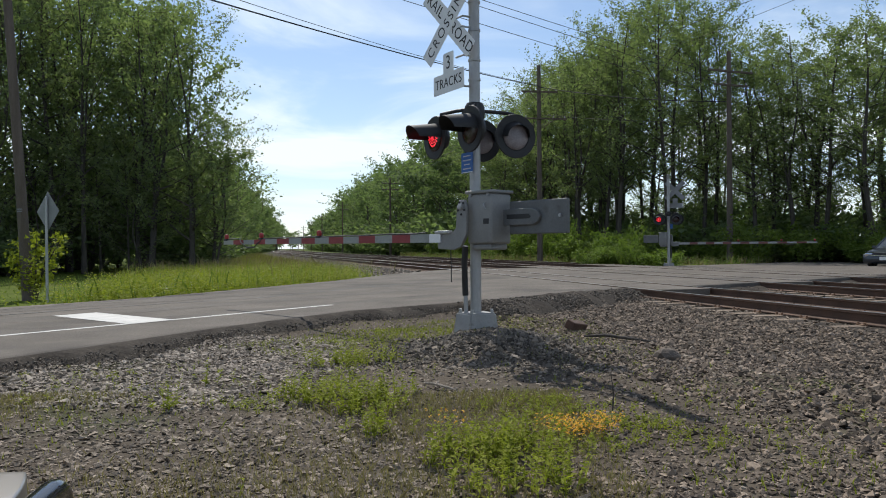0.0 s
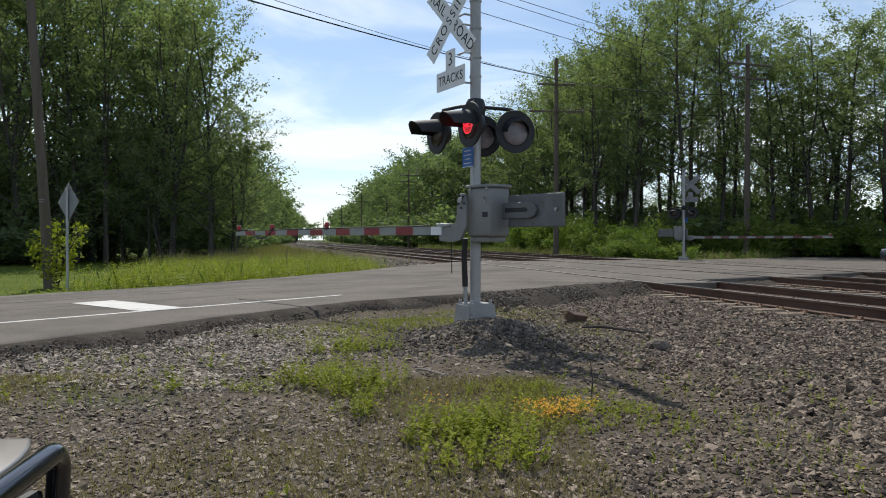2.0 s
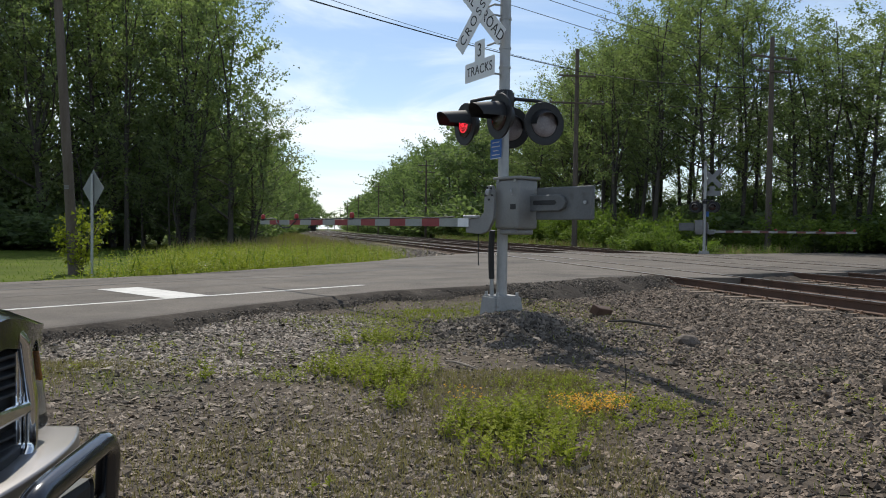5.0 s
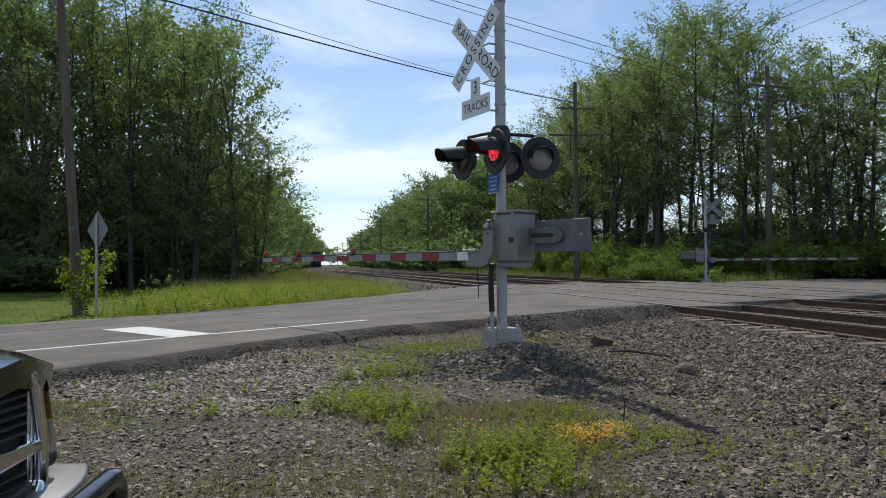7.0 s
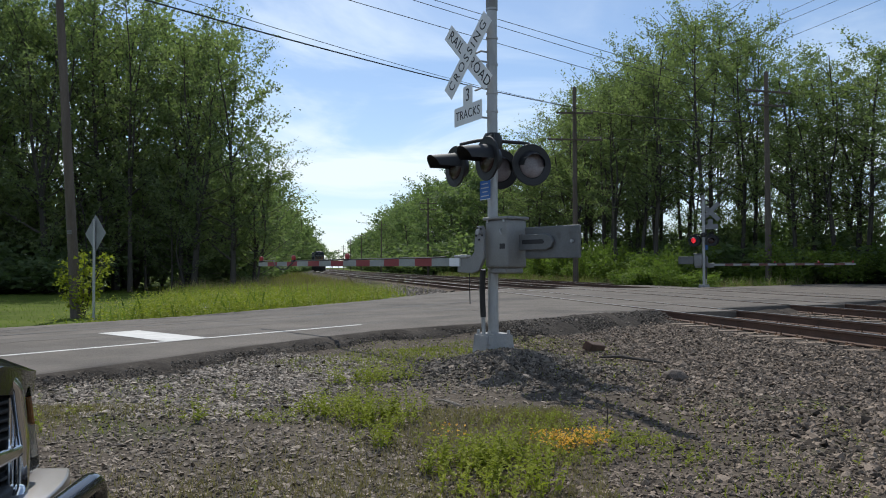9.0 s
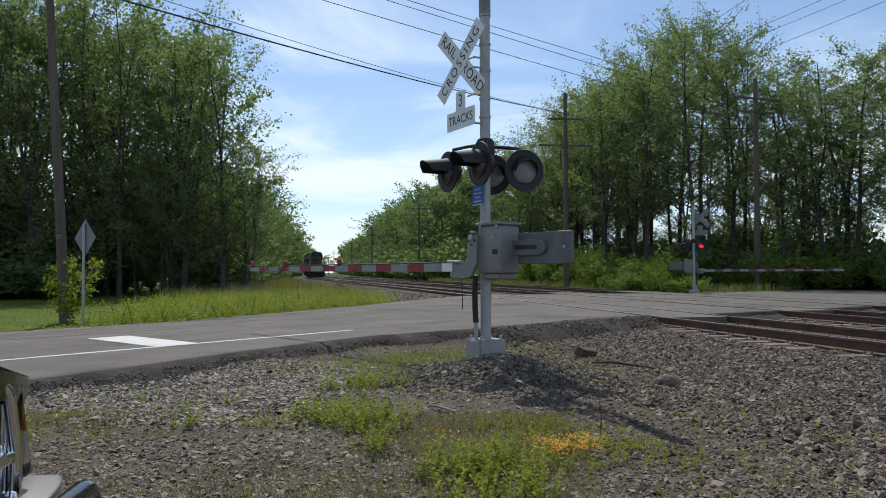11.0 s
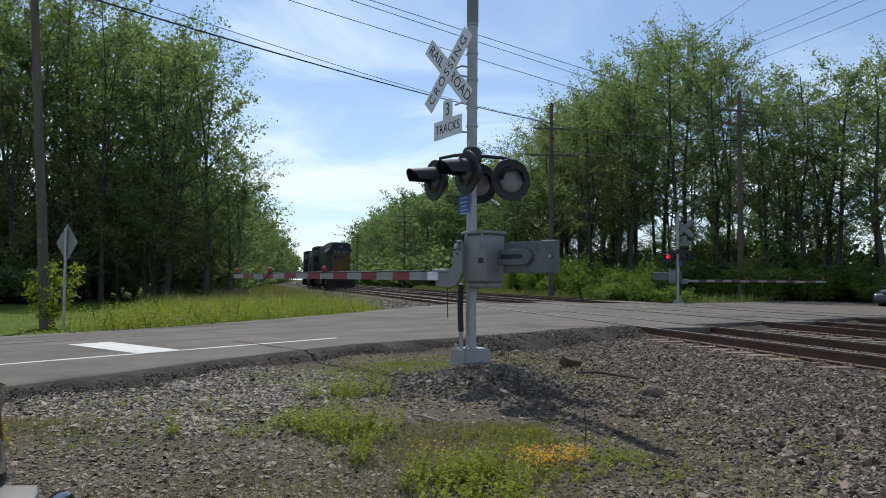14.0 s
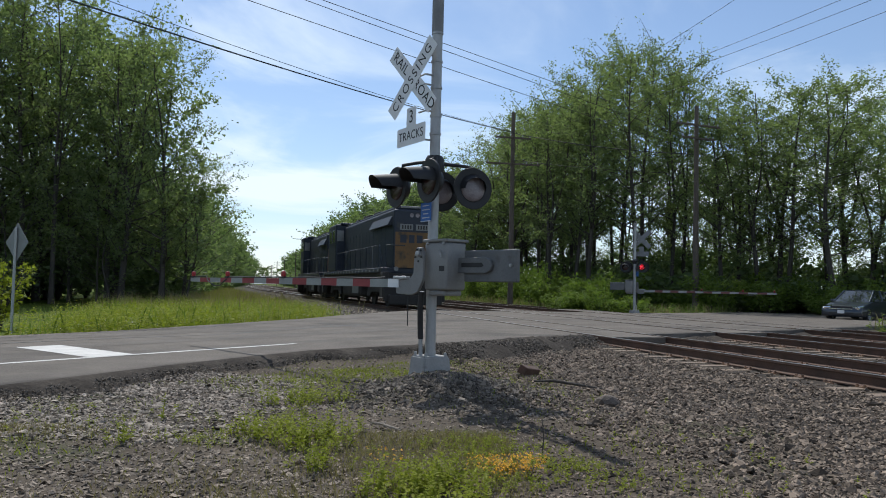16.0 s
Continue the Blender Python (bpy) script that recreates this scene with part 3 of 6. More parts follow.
# ---- crossing signals ----
def lamp_unit(parent, at, normal, lit_name, lens_mat, visor=0.36):
    """A round black background with a lens, a long visor and its housing; z of its space points out of the lens."""
    n = Vector(normal).normalized()
    m = Matrix.Translation(at) @ n.to_track_quat("Z", "Y").to_matrix().to_4x4()
    # local y is as near up as can be
    z = n
    x = Vector((0, 0, 1)).cross(z).normalized()
    y = z.cross(x)
    m = Matrix((( x.x, y.x, z.x, at[0]), (x.y, y.y, z.y, at[1]), (x.z, y.z, z.z, at[2]), (0, 0, 0, 1)))
    disc = part("background", spin([(0, -0.012), (0.250, -0.012), (0.254, 0.0), (0.250, 0.012), (0.17, 0.006), (0.165, 0.0), (0, 0.0)], 40), M["black"], parent, "round black signal background", m, 40)
    part("lens", spin([(0.158, 0.004), (0.155, 0.012), (0.12, 0.026), (0.06, 0.036), (0, 0.039)], 32), lens_mat, disc, "", None, 60)
    part("housing", spin([(0.165, -0.01), (0.16, -0.05), (0.12, -0.13), (0.05, -0.16), (0, -0.162)], 28), M["black"], disc, "", None, 50)
    # visor: a hood open below
    bm = bmesh.new()
    rings = []
    for k in range(25):
        a = radians(-4 + 188 * k / 24)
        reach = visor * (0.78 + 0.22 * max(0.0, math.sin(a)))
        rings.append([(0.168 * math.cos(a), 0.168 * math.sin(a), 0.004), (0.140 * math.cos(a), 0.125 * math.sin(a) - 0.006, reach)])
    vs = [[bm.verts.new(p) for p in r] for r in rings]
    vi = [[bm.verts.new((p[0] * 0.975, p[1] * 0.975, p[2])) for p in r] for r in rings]
    for a, b, c, d in zip(vs, vs[1:], vi, vi[1:]):
        bm.faces.new((a[0], b[0], b[1], a[1])), bm.faces.new((c[1], d[1], d[0], c[0])), bm.faces.new((a[1], b[1], d[1], c[1])), bm.faces.new((a[0], c[0], d[0], b[0]))
    for a, c in ((vs[0], vi[0]), (vs[-1], vi[-1])):
        bm.faces.new((a[0], a[1], c[1], c[0]))
    bmesh.ops.recalc_face_normals(bm, faces=bm.faces)
    part("visor", bm, M["black"], disc, "", None, 60)
    lit = None
    if lit_name:
        g = bmesh.new()
        for ring, num in ((0.0, 1), (0.032, 6), (0.064, 12), (0.094, 18)):
            for k in range(num):
                a = k * math.tau / num + ring * 9
                spin([(0.0125, 0), (0.010, 0.006), (0, 0.009)], 8, pose(ring * math.cos(a), ring * math.sin(a), 0.030 - ring * 0.14), g)
        lit = part(lit_name, g, M["red_glow"], disc, "cluster of lit red signal diodes", pose(0, 0, -0.06))
    return disc, lit


def blade(parent, mat, m, turn):
    """One crossbuck blade, 1.12 by 0.21 m, with lettering."""
    bm = box(1.12, 0.21, 0.004, None, 0.0)
    b = part("blade", bm, mat, parent, "crossbuck blade", m @ pose(0, 0, 0, 0, 0, turn))
    return b


def signal_mast(m, front, lit, plates=True, side_lamps=True):
    """A crossing signal: mast, crossbuck, track plate, lamps, gate mechanism. Local -y looks along front's plan way."""
    s = empty("crossing_signal", m)
    tagged(s, "galvanised crossing signal mast with crossbuck and flashing lamps", "crossing signal", "crossing signals")
    f = Vector(front).normalized()
    right = Vector((-f.y, f.x, 0))                # to the right of one who faces the sign
    rotm = Matrix(((right.x, 0, f.x, 0), (right.y, 0, f.y, 0), (0, 1, 0, 0), (0, 0, 0, 1)))

    def face(at):
        return Matrix.Translation(at) @ rotm
    # pedestal
    ped = bmesh.new()
    lo, hi = 0.21, 0.17
    v = [ped.verts.new((sx * lo, sy * lo, -0.22)) for sx, sy in ((-1, -1), (1, -1), (1, 1), (-1, 1))] + [ped.verts.new((sx * hi, sy * hi, 0.215)) for sx, sy in ((-1, -1), (1, -1), (1, 1), (-1, 1))]
    for q in ((0, 3, 2, 1), (4, 5, 6, 7), (0, 1, 5, 4), (1, 2, 6, 5), (2, 3, 7, 6), (3, 0, 4, 7)):
        ped.faces.new([v[k] for k in q])
    bmesh.ops.bevel(ped, geom=ped.edges[:], offset=0.018, segments=2, affect="EDGES")
    pz = part("pedestal", ped, M["concrete"], s, "grey cast pedestal with bolts", pose(0, 0, 0, 0, 0, 28))
    for sx, sy in ((-1, -1), (1, -1), (1, 1), (-1, 1)):
        part("bolt", rod((sx * 0.13, sy * 0.13, 0.21), (sx * 0.13, sy * 0.13, 0.255), 0.018, seg=6), M["galv"], pz)
    part("mast", rod((0, 0, 0.1), (0, 0, 4.12), 0.062, 0.062, 28), M["galv"], s, "", None, 40)
    part("mast_top", spin([(0.066, 4.07), (0.07, 4.10), (0.07, 4.9), (0.06, 4.95), (0, 4.97)] if side_lamps else [(0.066, 4.07), (0.07, 4.10), (0.07, 4.30), (0, 4.32)], 24), M["cast"], s, "", None, 40)
    for z in (2.56, 2.86, 3.08, 3.42, 3.74, 4.09):
        part("band", spin([(0.064, z - 0.014), (0.071, z - 0.012), (0.071, z + 0.012), (0.064, z + 0.014)], 24), M["galv"], s)
    # crossbuck
    fs = Vector((f.x * 0.90, f.y * 1.26, 0)).normalized()
    rs = Vector((-fs.y, fs.x, 0))
    sign_turn = Matrix(((rs.x, 0, fs.x, 0), (rs.y, 0, fs.y, 0), (0, 1, 0, 0), (0, 0, 0, 1)))
    c = f * 0.20 + right * -0.25 + Vector((0, 0, 3.56))
    for turn in (45, -45):
        lift = 0.006 if turn < 0 else 0.0
        b = blade(s, M["sign_white"] if side_lamps else M["sign_back"], Matrix.Translation(c + fs * -lift) @ sign_turn, turn)
        if plates:
            if turn > 0:
                words("CROSSING", 0.165, M["sign_black"], b, pose(0, 0, 0.0025), spacing=1.32)
            else:
                for side, half in ((-1, "RAIL"), (1, "ROAD")):
                    words(half, 0.175, M["sign_black"], b, pose(side * 0.325, 0, 0.0025))
    for z in (3.45, 3.57, 3.81):
        part("bracket", tube([(0, 0, z), tuple(f * 0.155 + Vector((0, 0, z))), tuple(f * 0.16 + right * -0.14 + Vector((0, 0, z)))], 0.012, 6), M["galv"], s)
    # number-of-tracks plate
    c = f * 0.19 + right * -0.26 + Vector((0, 0, 2.865))
    out = [(-0.33, -0.115), (0.33, -0.115), (0.345, -0.10), (0.345, 0.10), (0.33, 0.115), (0.115, 0.115), (0.115, 0.33), (0.10, 0.345), (-0.10, 0.345), (-0.115, 0.33), (-0.115, 0.115), (-0.33, 0.115), (-0.345, 0.10), (-0.345, -0.10)]
    t = part("track_plate", slab(out, -0.002, 0.002), M["sign_white"] if side_lamps else M["sign_back"], s, "plate that tells the number of tracks", face(c))
    if plates:
        words("TRACKS", 0.155, M["sign_black"], t, pose(0, 0.0, 0.003))
        words("3", 0.22, M["sign_black"], t, pose(0, 0.225, 0.003))
    for z in (2.78, 3.13):
        part("bracket", tube([(0, 0, z), tuple(f * 0.145 + Vector((0, 0, z))), tuple(f * 0.15 + right * -0.15 + Vector((0, 0, z)))], 0.012, 6), M["galv"], s)
    # lamps: a pair for the road, a second pair turned to the side approach
    lz = 2.235
    lits = []
    jb = part("junction_box", spin([(0.0, -0.10), (0.10, -0.10), (0.115, -0.06), (0.115, 0.06), (0.09, 0.11), (0, 0.12)], 20), M["black"], s, "", Matrix.Translation((0, 0, lz + 0.25)), 40)
    for k, sgn in enumerate((-1, 1)):
        at = f * 0.22 + right * (0.385 * sgn) + Vector((-0.07 if side_lamps else 0.0, 0, lz))
        d, lit_ob = lamp_unit(s, at, f, lit[k] if lit else "", M["dark_red_lens"])
        lits.append(lit_ob)
        elbow = at + Vector((0, 0, 0.28))
        part("lamp_arm", tube([(0, 0, lz + 0.27), tuple(f * 0.10 + Vector((0, 0, lz + 0.28))), tuple(f * 0.13 + right * (0.2 * sgn) + Vector((0, 0, lz + 0.29))), tuple(elbow - f * 0.08), tuple(at + Vector((0, 0, 0.2)) - f * 0.08)], 0.022, 10), M["black"], s, "", None, 50)
    if side_lamps:
        g = Vector((0.36, -0.93, 0))
        for at in (Vector((0.47, 0.06, lz - 0.01)), Vector((0.09, 0.34, lz - 0.02))):
            lamp_unit(s, at, g, "", M["grey_lens"], 0.12)
            part("lamp_arm", tube([(0, 0, lz + 0.27), (0.12, 0.03, lz + 0.27), tuple(at * 0.75 + Vector((0, 0, 0.25 * lz + 0.26))), tuple(at + Vector((-0.03, 0.08, 0.265))), tuple(at + Vector((-0.02, 0.08, 0.20)))], 0.022, 10), M["black"], s, "", None, 50)
    else:
        for sgn in (-1, 1):
            at = f * -0.22 + right * (0.385 * sgn) + Vector((0, 0, lz))
            lits.append(lamp_unit(s, at, Vector((-0.42, -0.9, 0)) if sgn > 0 else Vector((-0.2, -1, 0)), "lit_lamp", M["dark_red_lens"], 0.2)[1])
            part("lamp_arm", tube([(0, 0, lz + 0.27), tuple(f * -0.10 + Vector((0, 0, lz + 0.28))), tuple(at + f * 0.06 + Vector((0, 0, 0.28))), tuple(at + f * 0.06 + Vector((0, 0, 0.2)))], 0.022, 10), M["black"], s, "", None, 50)
    # small blue notice, its writing as bars
    nt = part("notice", box(0.24, 0.23, 0.004, None, 0), M["sign_blue"], s, "small blue notice with white writing bars", face(f * 0.075 + Vector((0, 0, 1.92)) - right * 0.05))
    part("border", slab([(-0.118, -0.113), (0.118, -0.113), (0.118, -0.106), (-0.118, -0.106)], 0.002, 0.0035), M["sign_white"], nt)
    for k, w in enumerate((0.15, 0.18, 0.12, 0.17)):
        part("writing_bar", box(w, 0.012, 0.002, pose(0, 0.075 - 0.048 * k, 0.003)), M["paint"], nt)
    return s, lits


def gate(m, arm_len, name_label, white="arm_white", red="arm_red"):
    """A gate mechanism with its lowered arm. Local -x is where the arm points, the box stands on the mast."""
    g = tagged(empty("crossing_gate", m), name_label, "crossing gate", "crossing gates")
    body = part("mechanism_box", box(0.38, 0.32, 0.56, pose(0.22, 0.0, 1.33), 0.03, seg=3), M["cast"], g, "grey cast mechanism housing", None, 50)
    part("lid", box(0.42, 0.36, 0.035, pose(0.22, 0.0, 1.625), 0.012), M["cast"], body)
    part("belly", slab([(0.06, 0.13), (0.38, 0.13), (0.36, -0.13), (0.08, -0.13)], 0.985, 1.052, 0.02), M["cast"], body)
    part("plate", box(0.085, 0.006, 0.06, pose(0.33, -0.162, 1.30), 0.002), M["black"], body, "small black data plate")
    part("latch", tube([(0.31, -0.16, 1.50), (0.32, -0.19, 1.485), (0.34, -0.20, 1.46), (0.345, -0.19, 1.43)], 0.009, 6), M["galv"], body)
    for x in (0.09, 0.36):
        part("hinge", rod((x, -0.165, 1.58), (x, -0.165, 1.61), 0.016, seg=10), M["galv"], body)
    # arm bracket: an upright plate that bends to the arm
    out = [(-0.390, 1.00), (-0.130, 0.985), (-0.010, 1.02), (0.080, 1.16), (0.090, 1.47), (0.050, 1.545), (-0.030, 1.545), (-0.070, 1.47), (-0.085, 1.24), (-0.150, 1.175), (-0.390, 1.165)]
    br = part("arm_bracket", slab(out, -0.022, 0.022, 0.008, pose(0, -0.205, 0, 90, 0, 0)), M["cast"], g, "bolted bracket that holds the arm")
    part("hub", spin([(0.034, 0), (0.034, 0.03), (0.02, 0.035), (0, 0.036)], 16, pose(0.008, -0.227, 1.47, 90)), M["galv"], br)
    for k in range(5):
        a = radians(200 + 70 * k)
        part("bolt", spin([(0.013, 0), (0.013, 0.012), (0, 0.013)], 6, pose(0.008 + 0.056 * math.cos(a), -0.227, 1.455 + 0.058 * math.sin(a) * 1.25, 90)), M["black"], br)
    part("clamp", box(0.24, 0.07, 0.035, pose(-0.30, -0.22, 1.19), 0.008), M["galv"], br)
    # counterweight on the far end
    cw = part("counterweight", box(0.80, 0.055, 0.36, pose(0.86, 0.10, 1.335), 0.012), M["weight_grey"], g, "grey counterweight plate")
    part("weight_arm", slab([(0.38, 1.25), (0.83, 1.25), (0.90, 1.28), (0.93, 1.34), (0.90, 1.40), (0.83, 1.43), (0.38, 1.43)], -0.02, 0.02, 0.01, pose(0, 0.05, 0, 90)), M["weight_grey"], g)
    part("slot", slab([(0.46, 1.32), (0.78, 1.32), (0.81, 1.34), (0.78, 1.37), (0.46, 1.37)], 0.0, 0.003, 0, pose(0, 0.0295, 0, 90)), M["black"], g)
    part("weight_bolt", spin([(0.02, 0), (0.02, 0.02), (0, 0.022)], 6, pose(1.18, 0.072, 1.34, 90)), M["galv"], cw)
    # conduit down to the foot
    part("conduit", tube([(0.0, -0.16, 1.03), (-0.03, -0.15, 0.85), (-0.045, -0.13, 0.65), (-0.045, -0.12, 0.47)], 0.034, 12), M["black"], g, "black flexible conduit", None, 50)
    part("conduit_foot", rod((-0.045, -0.12, 0.50), (-0.04, -0.115, 0.16), 0.024), M["galv"], g)
    # the arm in stripes
    n = 16
    L = arm_len
    x0 = -0.33
    def arm_h(t):
        return 0.102 - 0.034 * t
    def arm_w(t):
        return 0.05 - 0.02 * t
    z0 = 1.122
    lens = [0.22] + [0.405] * (n - 1)
    tot = sum(lens)
    d = 0.0
    for k, ln in enumerate(lens):
        t0, t1 = d / tot, (d + ln) / tot
        bm = bmesh.new()
        v = []
        for t in (t0, t1):
            x, h, w = x0 - t * L, arm_h(t) / 2, arm_w(t) / 2
            v.append([bm.verts.new((x, -0.22 + sy * w, z0 + sz * h)) for sy, sz in ((-1, -1), (1, -1), (1, 1), (-1, 1))])
        for q in range(4):
            bm.faces.new((v[0][q], v[0][(q + 1) % 4], v[1][(q + 1) % 4], v[1][q]))
        bm.faces.new(v[0][::-1]), bm.faces.new(v[1])
        bmesh.ops.recalc_face_normals(bm, faces=bm.faces)
        part("arm_stripe", bm, M[white] if k % 2 else M["sign_white"] if k == 0 and white == "arm_white" else M[red] if k else M[white], g, "white stripe" if k == 0 or k % 2 else "red stripe")
        d += ln
    for t in (0.985, 0.77, 0.47):
        x = x0 - t * L
        top = z0 + arm_h(t) / 2
        al = part("arm_lamp", spin([(0, 0.015), (0.028, 0.017), (0.036, 0.045), (0.036, 0.08), (0.022, 0.10), (0, 0.104)], 16, pose(x, -0.22, top)), M["arm_lamp"], g, "small red lamp on the arm", None, 50)
        part("lamp_base", box(0.09, 0.06, 0.03, pose(x, -0.22, top + 0.01), 0.005), M["black"], al)
    t = 0.47
    part("arm_cable", tube([(x0 - 0.05 * L, -0.22, z0 + 0.07)] + [(x0 - q * L, -0.22, z0 + arm_h(q) / 2 + 0.012 + 0.003 * math.sin(q * 40)) for q in np.linspace(0.08, 0.76, 22)] + [(x0 - 0.78 * L, -0.255, z0 - 0.02), (x0 - 0.80 * L, -0.26, z0 - 0.085), (x0 - 0.84 * L, -0.26, z0 - 0.09), (x0 - 0.88 * L, -0.255, z0 - 0.01), (x0 - 0.90 * L, -0.22, z0 + 0.06), (x0 - 0.98 * L, -0.22, z0 + 0.055)], 0.010, 6), M["cable"], g, "black arm cable with a loop")
    part("hanger", tube([(-0.20, -0.20, 1.0), (-0.195, -0.20, 0.80), (-0.19, -0.20, 0.62)], 0.006, 6), M["black"], g)
    return g


SIG1 = (0.365, 8.70, 0.02)
SIG2 = (10.45, 35.2, -0.04)
sig1, lits1 = signal_mast(pose(*SIG1), (-0.87, -0.5, 0), ("lit_lamp", "lit_lamp"))
sig2, lits2 = signal_mast(pose(*SIG2), (0.50, 0.866, 0), (), plates=False, side_lamps=False)
gate(pose(SIG1[0], SIG1[1], SIG1[2] - 0.06, 0, 0, -48.0), 5.45, "lowered crossing gate with a red and white striped arm")
gate(pose(SIG2[0], SIG2[1], SIG2[2], 0, 0, 132.0), 6.2, "lowered crossing gate seen from its back, stripes coloured dull as in shade", "arm_white_shaded", "arm_red_shaded")

# ---- trees ----
def leaf_quads(p, size, seed):
    """One small pointed blade at each of the given places, turned at random."""
    r = np.random.default_rng(seed)
    count = len(p)
    a = r.normal(size=(count, 3))
    a[:, 2] *= 0.6
    a /= np.linalg.norm(a, axis=1)[:, None]
    b = np.cross(a, r.normal(size=(count, 3)))
    b /= np.linalg.norm(b, axis=1)[:, None]
    s = size * (0.6 + 0.8 * r.random(count))[:, None]
    v = np.stack([p - a * s, p + a * s * 0.6 + b * s * 0.75, p + a * s * 0.6 - b * s * 0.75], 1).reshape(-1, 3)
    return v, np.arange(count * 3).reshape(-1, 3)


def clumped(centres, count, seed):
    """Places scattered in soft clumps round the given centres (x, y, z, radius)."""
    r = np.random.default_rng(seed)
    c = np.asarray(centres)
    who = r.integers(0, len(c), count)
    d = r.normal(size=(count, 3))
    d /= np.linalg.norm(d, axis=1)[:, None]
    return c[who, :3] + d * (c[who, 3:4] * r.random(count)[:, None] ** 0.5) * np.array([1, 1, 0.7])


def tree(name, height, radius, base, leaves, leaf_size, seed, leaf_mat, trunk_r=0.2, lean=0.02, limbs=24, stems=2, spray=0.32):
    """A trunk that forks into steep leaders, with limbs, twigs and leaves in loose sprays along the twigs. base: where the crown begins, as a part of the height."""
    r = np.random.default_rng(seed)
    t = empty(name, pose(0, 0, 0))
    bm = bmesh.new()
    lx, ly = r.normal(size=2) * lean * height
    fork = 0.22 + 0.2 * r.random() if stems > 1 else 1.0
    turn0 = r.random() * math.tau
    wob = r.random((stems, 4)) * math.tau

    def axis(k, q):
        """A point on leader k; all leaders are one trunk below the fork."""
        away = max(0.0, q - fork)
        a = turn0 + k * math.tau / stems
        out = radius * 0.55 * away / max(0.3, 1 - fork) * (1 if stems > 1 else 0)
        return np.array([lx * q ** 1.5 + 0.16 * math.sin(q * 6 + wob[0][0]) + out * math.cos(a) + away * 0.5 * math.sin(q * 9 + wob[k][2]),
                         ly * q ** 1.5 + 0.16 * math.cos(q * 7 + wob[0][1]) + out * math.sin(a) + away * 0.5 * math.cos(q * 8 + wob[k][3]), q * height * (0.95 - 0.07 * k)])

    def thick(q, k):
        return trunk_r * (1 - 0.9 * q) * (0.72 if q > fork and stems > 1 else 1.0) + 0.012
    for k in range(stems):
        qs = np.linspace(0, 1, 11) if k == 0 else np.linspace(fork, 1, 8)
        tube([axis(k, q) - np.array([0, 0, 0.3 * (q == 0)]) for q in qs], [thick(q, k) + (0.06 if q == 0 else 0) for q in qs], 6, bm)
    twig_a, twig_b = [], []
    for k in range(limbs):
        q = base + (0.99 - base) * ((k + r.random()) / limbs) ** 0.9
        st = k % stems if q > fork else 0
        a = k * 2.4 + r.random()
        u0 = (q - base) / (1 - base)
        L = radius * (0.45 + 0.75 * math.sin(min(1.0, u0 * 0.75 + 0.2) * math.pi)) * (0.55 + 0.6 * r.random())
        p0 = axis(st, q)
        rise = L * (0.35 + 0.75 * r.random())
        bend = r.normal(size=2) * 0.2 * L

        def limb(u):
            return p0 + np.array([math.cos(a) * L * u + bend[0] * u * u, math.sin(a) * L * u + bend[1] * u * u, rise * u ** 1.2])
        rr = max(0.026, thick(q, st) * 0.5)
        tube([limb(u) for u in (0, 0.35, 0.7, 1.0)], [rr, rr * 0.7, rr * 0.45, 0.012], 4, bm, caps=False)
        for j, u in enumerate((0.3, 0.5, 0.65, 0.8, 0.92, 1.0)):
            cp = limb(u)
            way = np.array([math.cos(a), math.sin(a), 0.7]) + r.normal(size=3) * np.array([0.8, 0.8, 0.7])
            tw = cp + way * radius * (0.16 + 0.16 * r.random())
            if j % 2 and leaf_size < 0.1:
                tube([cp, tw], [0.02, 0.006], 3, bm, caps=False)
            twig_a.append(cp), twig_b.append(tw)
    for k in range(stems):
        for _ in range(5):
            twig_a.append(axis(k, 0.93)), twig_b.append(axis(k, 1.0) + r.normal(size=3) * np.array([0.6, 0.6, 0.25]))
    part("trunk", bm, M["bark"], t, "", None, 60)
    ta, tb = np.array(twig_a), np.array(twig_b)
    full = r.random(len(ta)) ** 0.7 + 0.12
    who = r.choice(len(ta), leaves, p=full / full.sum())
    u = r.random(leaves)[:, None] * 1.1
    ball = r.normal(size=(leaves, 3))
    ball *= (r.random(leaves) ** 0.45 / np.linalg.norm(ball, axis=1))[:, None]
    p = ta[who] + (tb[who] - ta[who]) * u + ball * spray * np.array([1.5, 1.5, 1.15]) * (0.6 + 0.4 * u)
    v, f = leaf_quads(p, leaf_size, seed + 50)
    raw("crown", v, f, leaf_mat, t)
    return t


def shrub(name, height, radius, leaves, leaf_size, seed, leaf_mat, stems=9):
    r = np.random.default_rng(seed)
    t = empty(name, pose(0, 0, 0))
    bm = bmesh.new()
    cl = []
    for k in range(stems):
        a, L = k * 2.4 + r.random(), radius * (0.4 + 0.6 * r.random())
        h = height * (0.55 + 0.45 * r.random())
        tip = np.array([math.cos(a) * L, math.sin(a) * L, h])
        tube([(0, 0, -0.1), tip * np.array([0.35, 0.35, 0.5]), tip], [0.03, 0.02, 0.006], 5, bm)
        for u in (0.35, 0.55, 0.8, 1.0):
            cl.append([*(tip * np.array([u ** 0.8, u ** 0.8, u])), radius * 0.42 * (0.6 + 0.6 * r.random())])
    part("branchwork", bm, M["bark"], t)
    v, f = leaf_quads(clumped(cl, leaves, seed + 9), leaf_size, seed + 10)
    v[:, 2] = np.maximum(v[:, 2], 0.02)
    raw("foliage", v, f, leaf_mat, t)
    return t


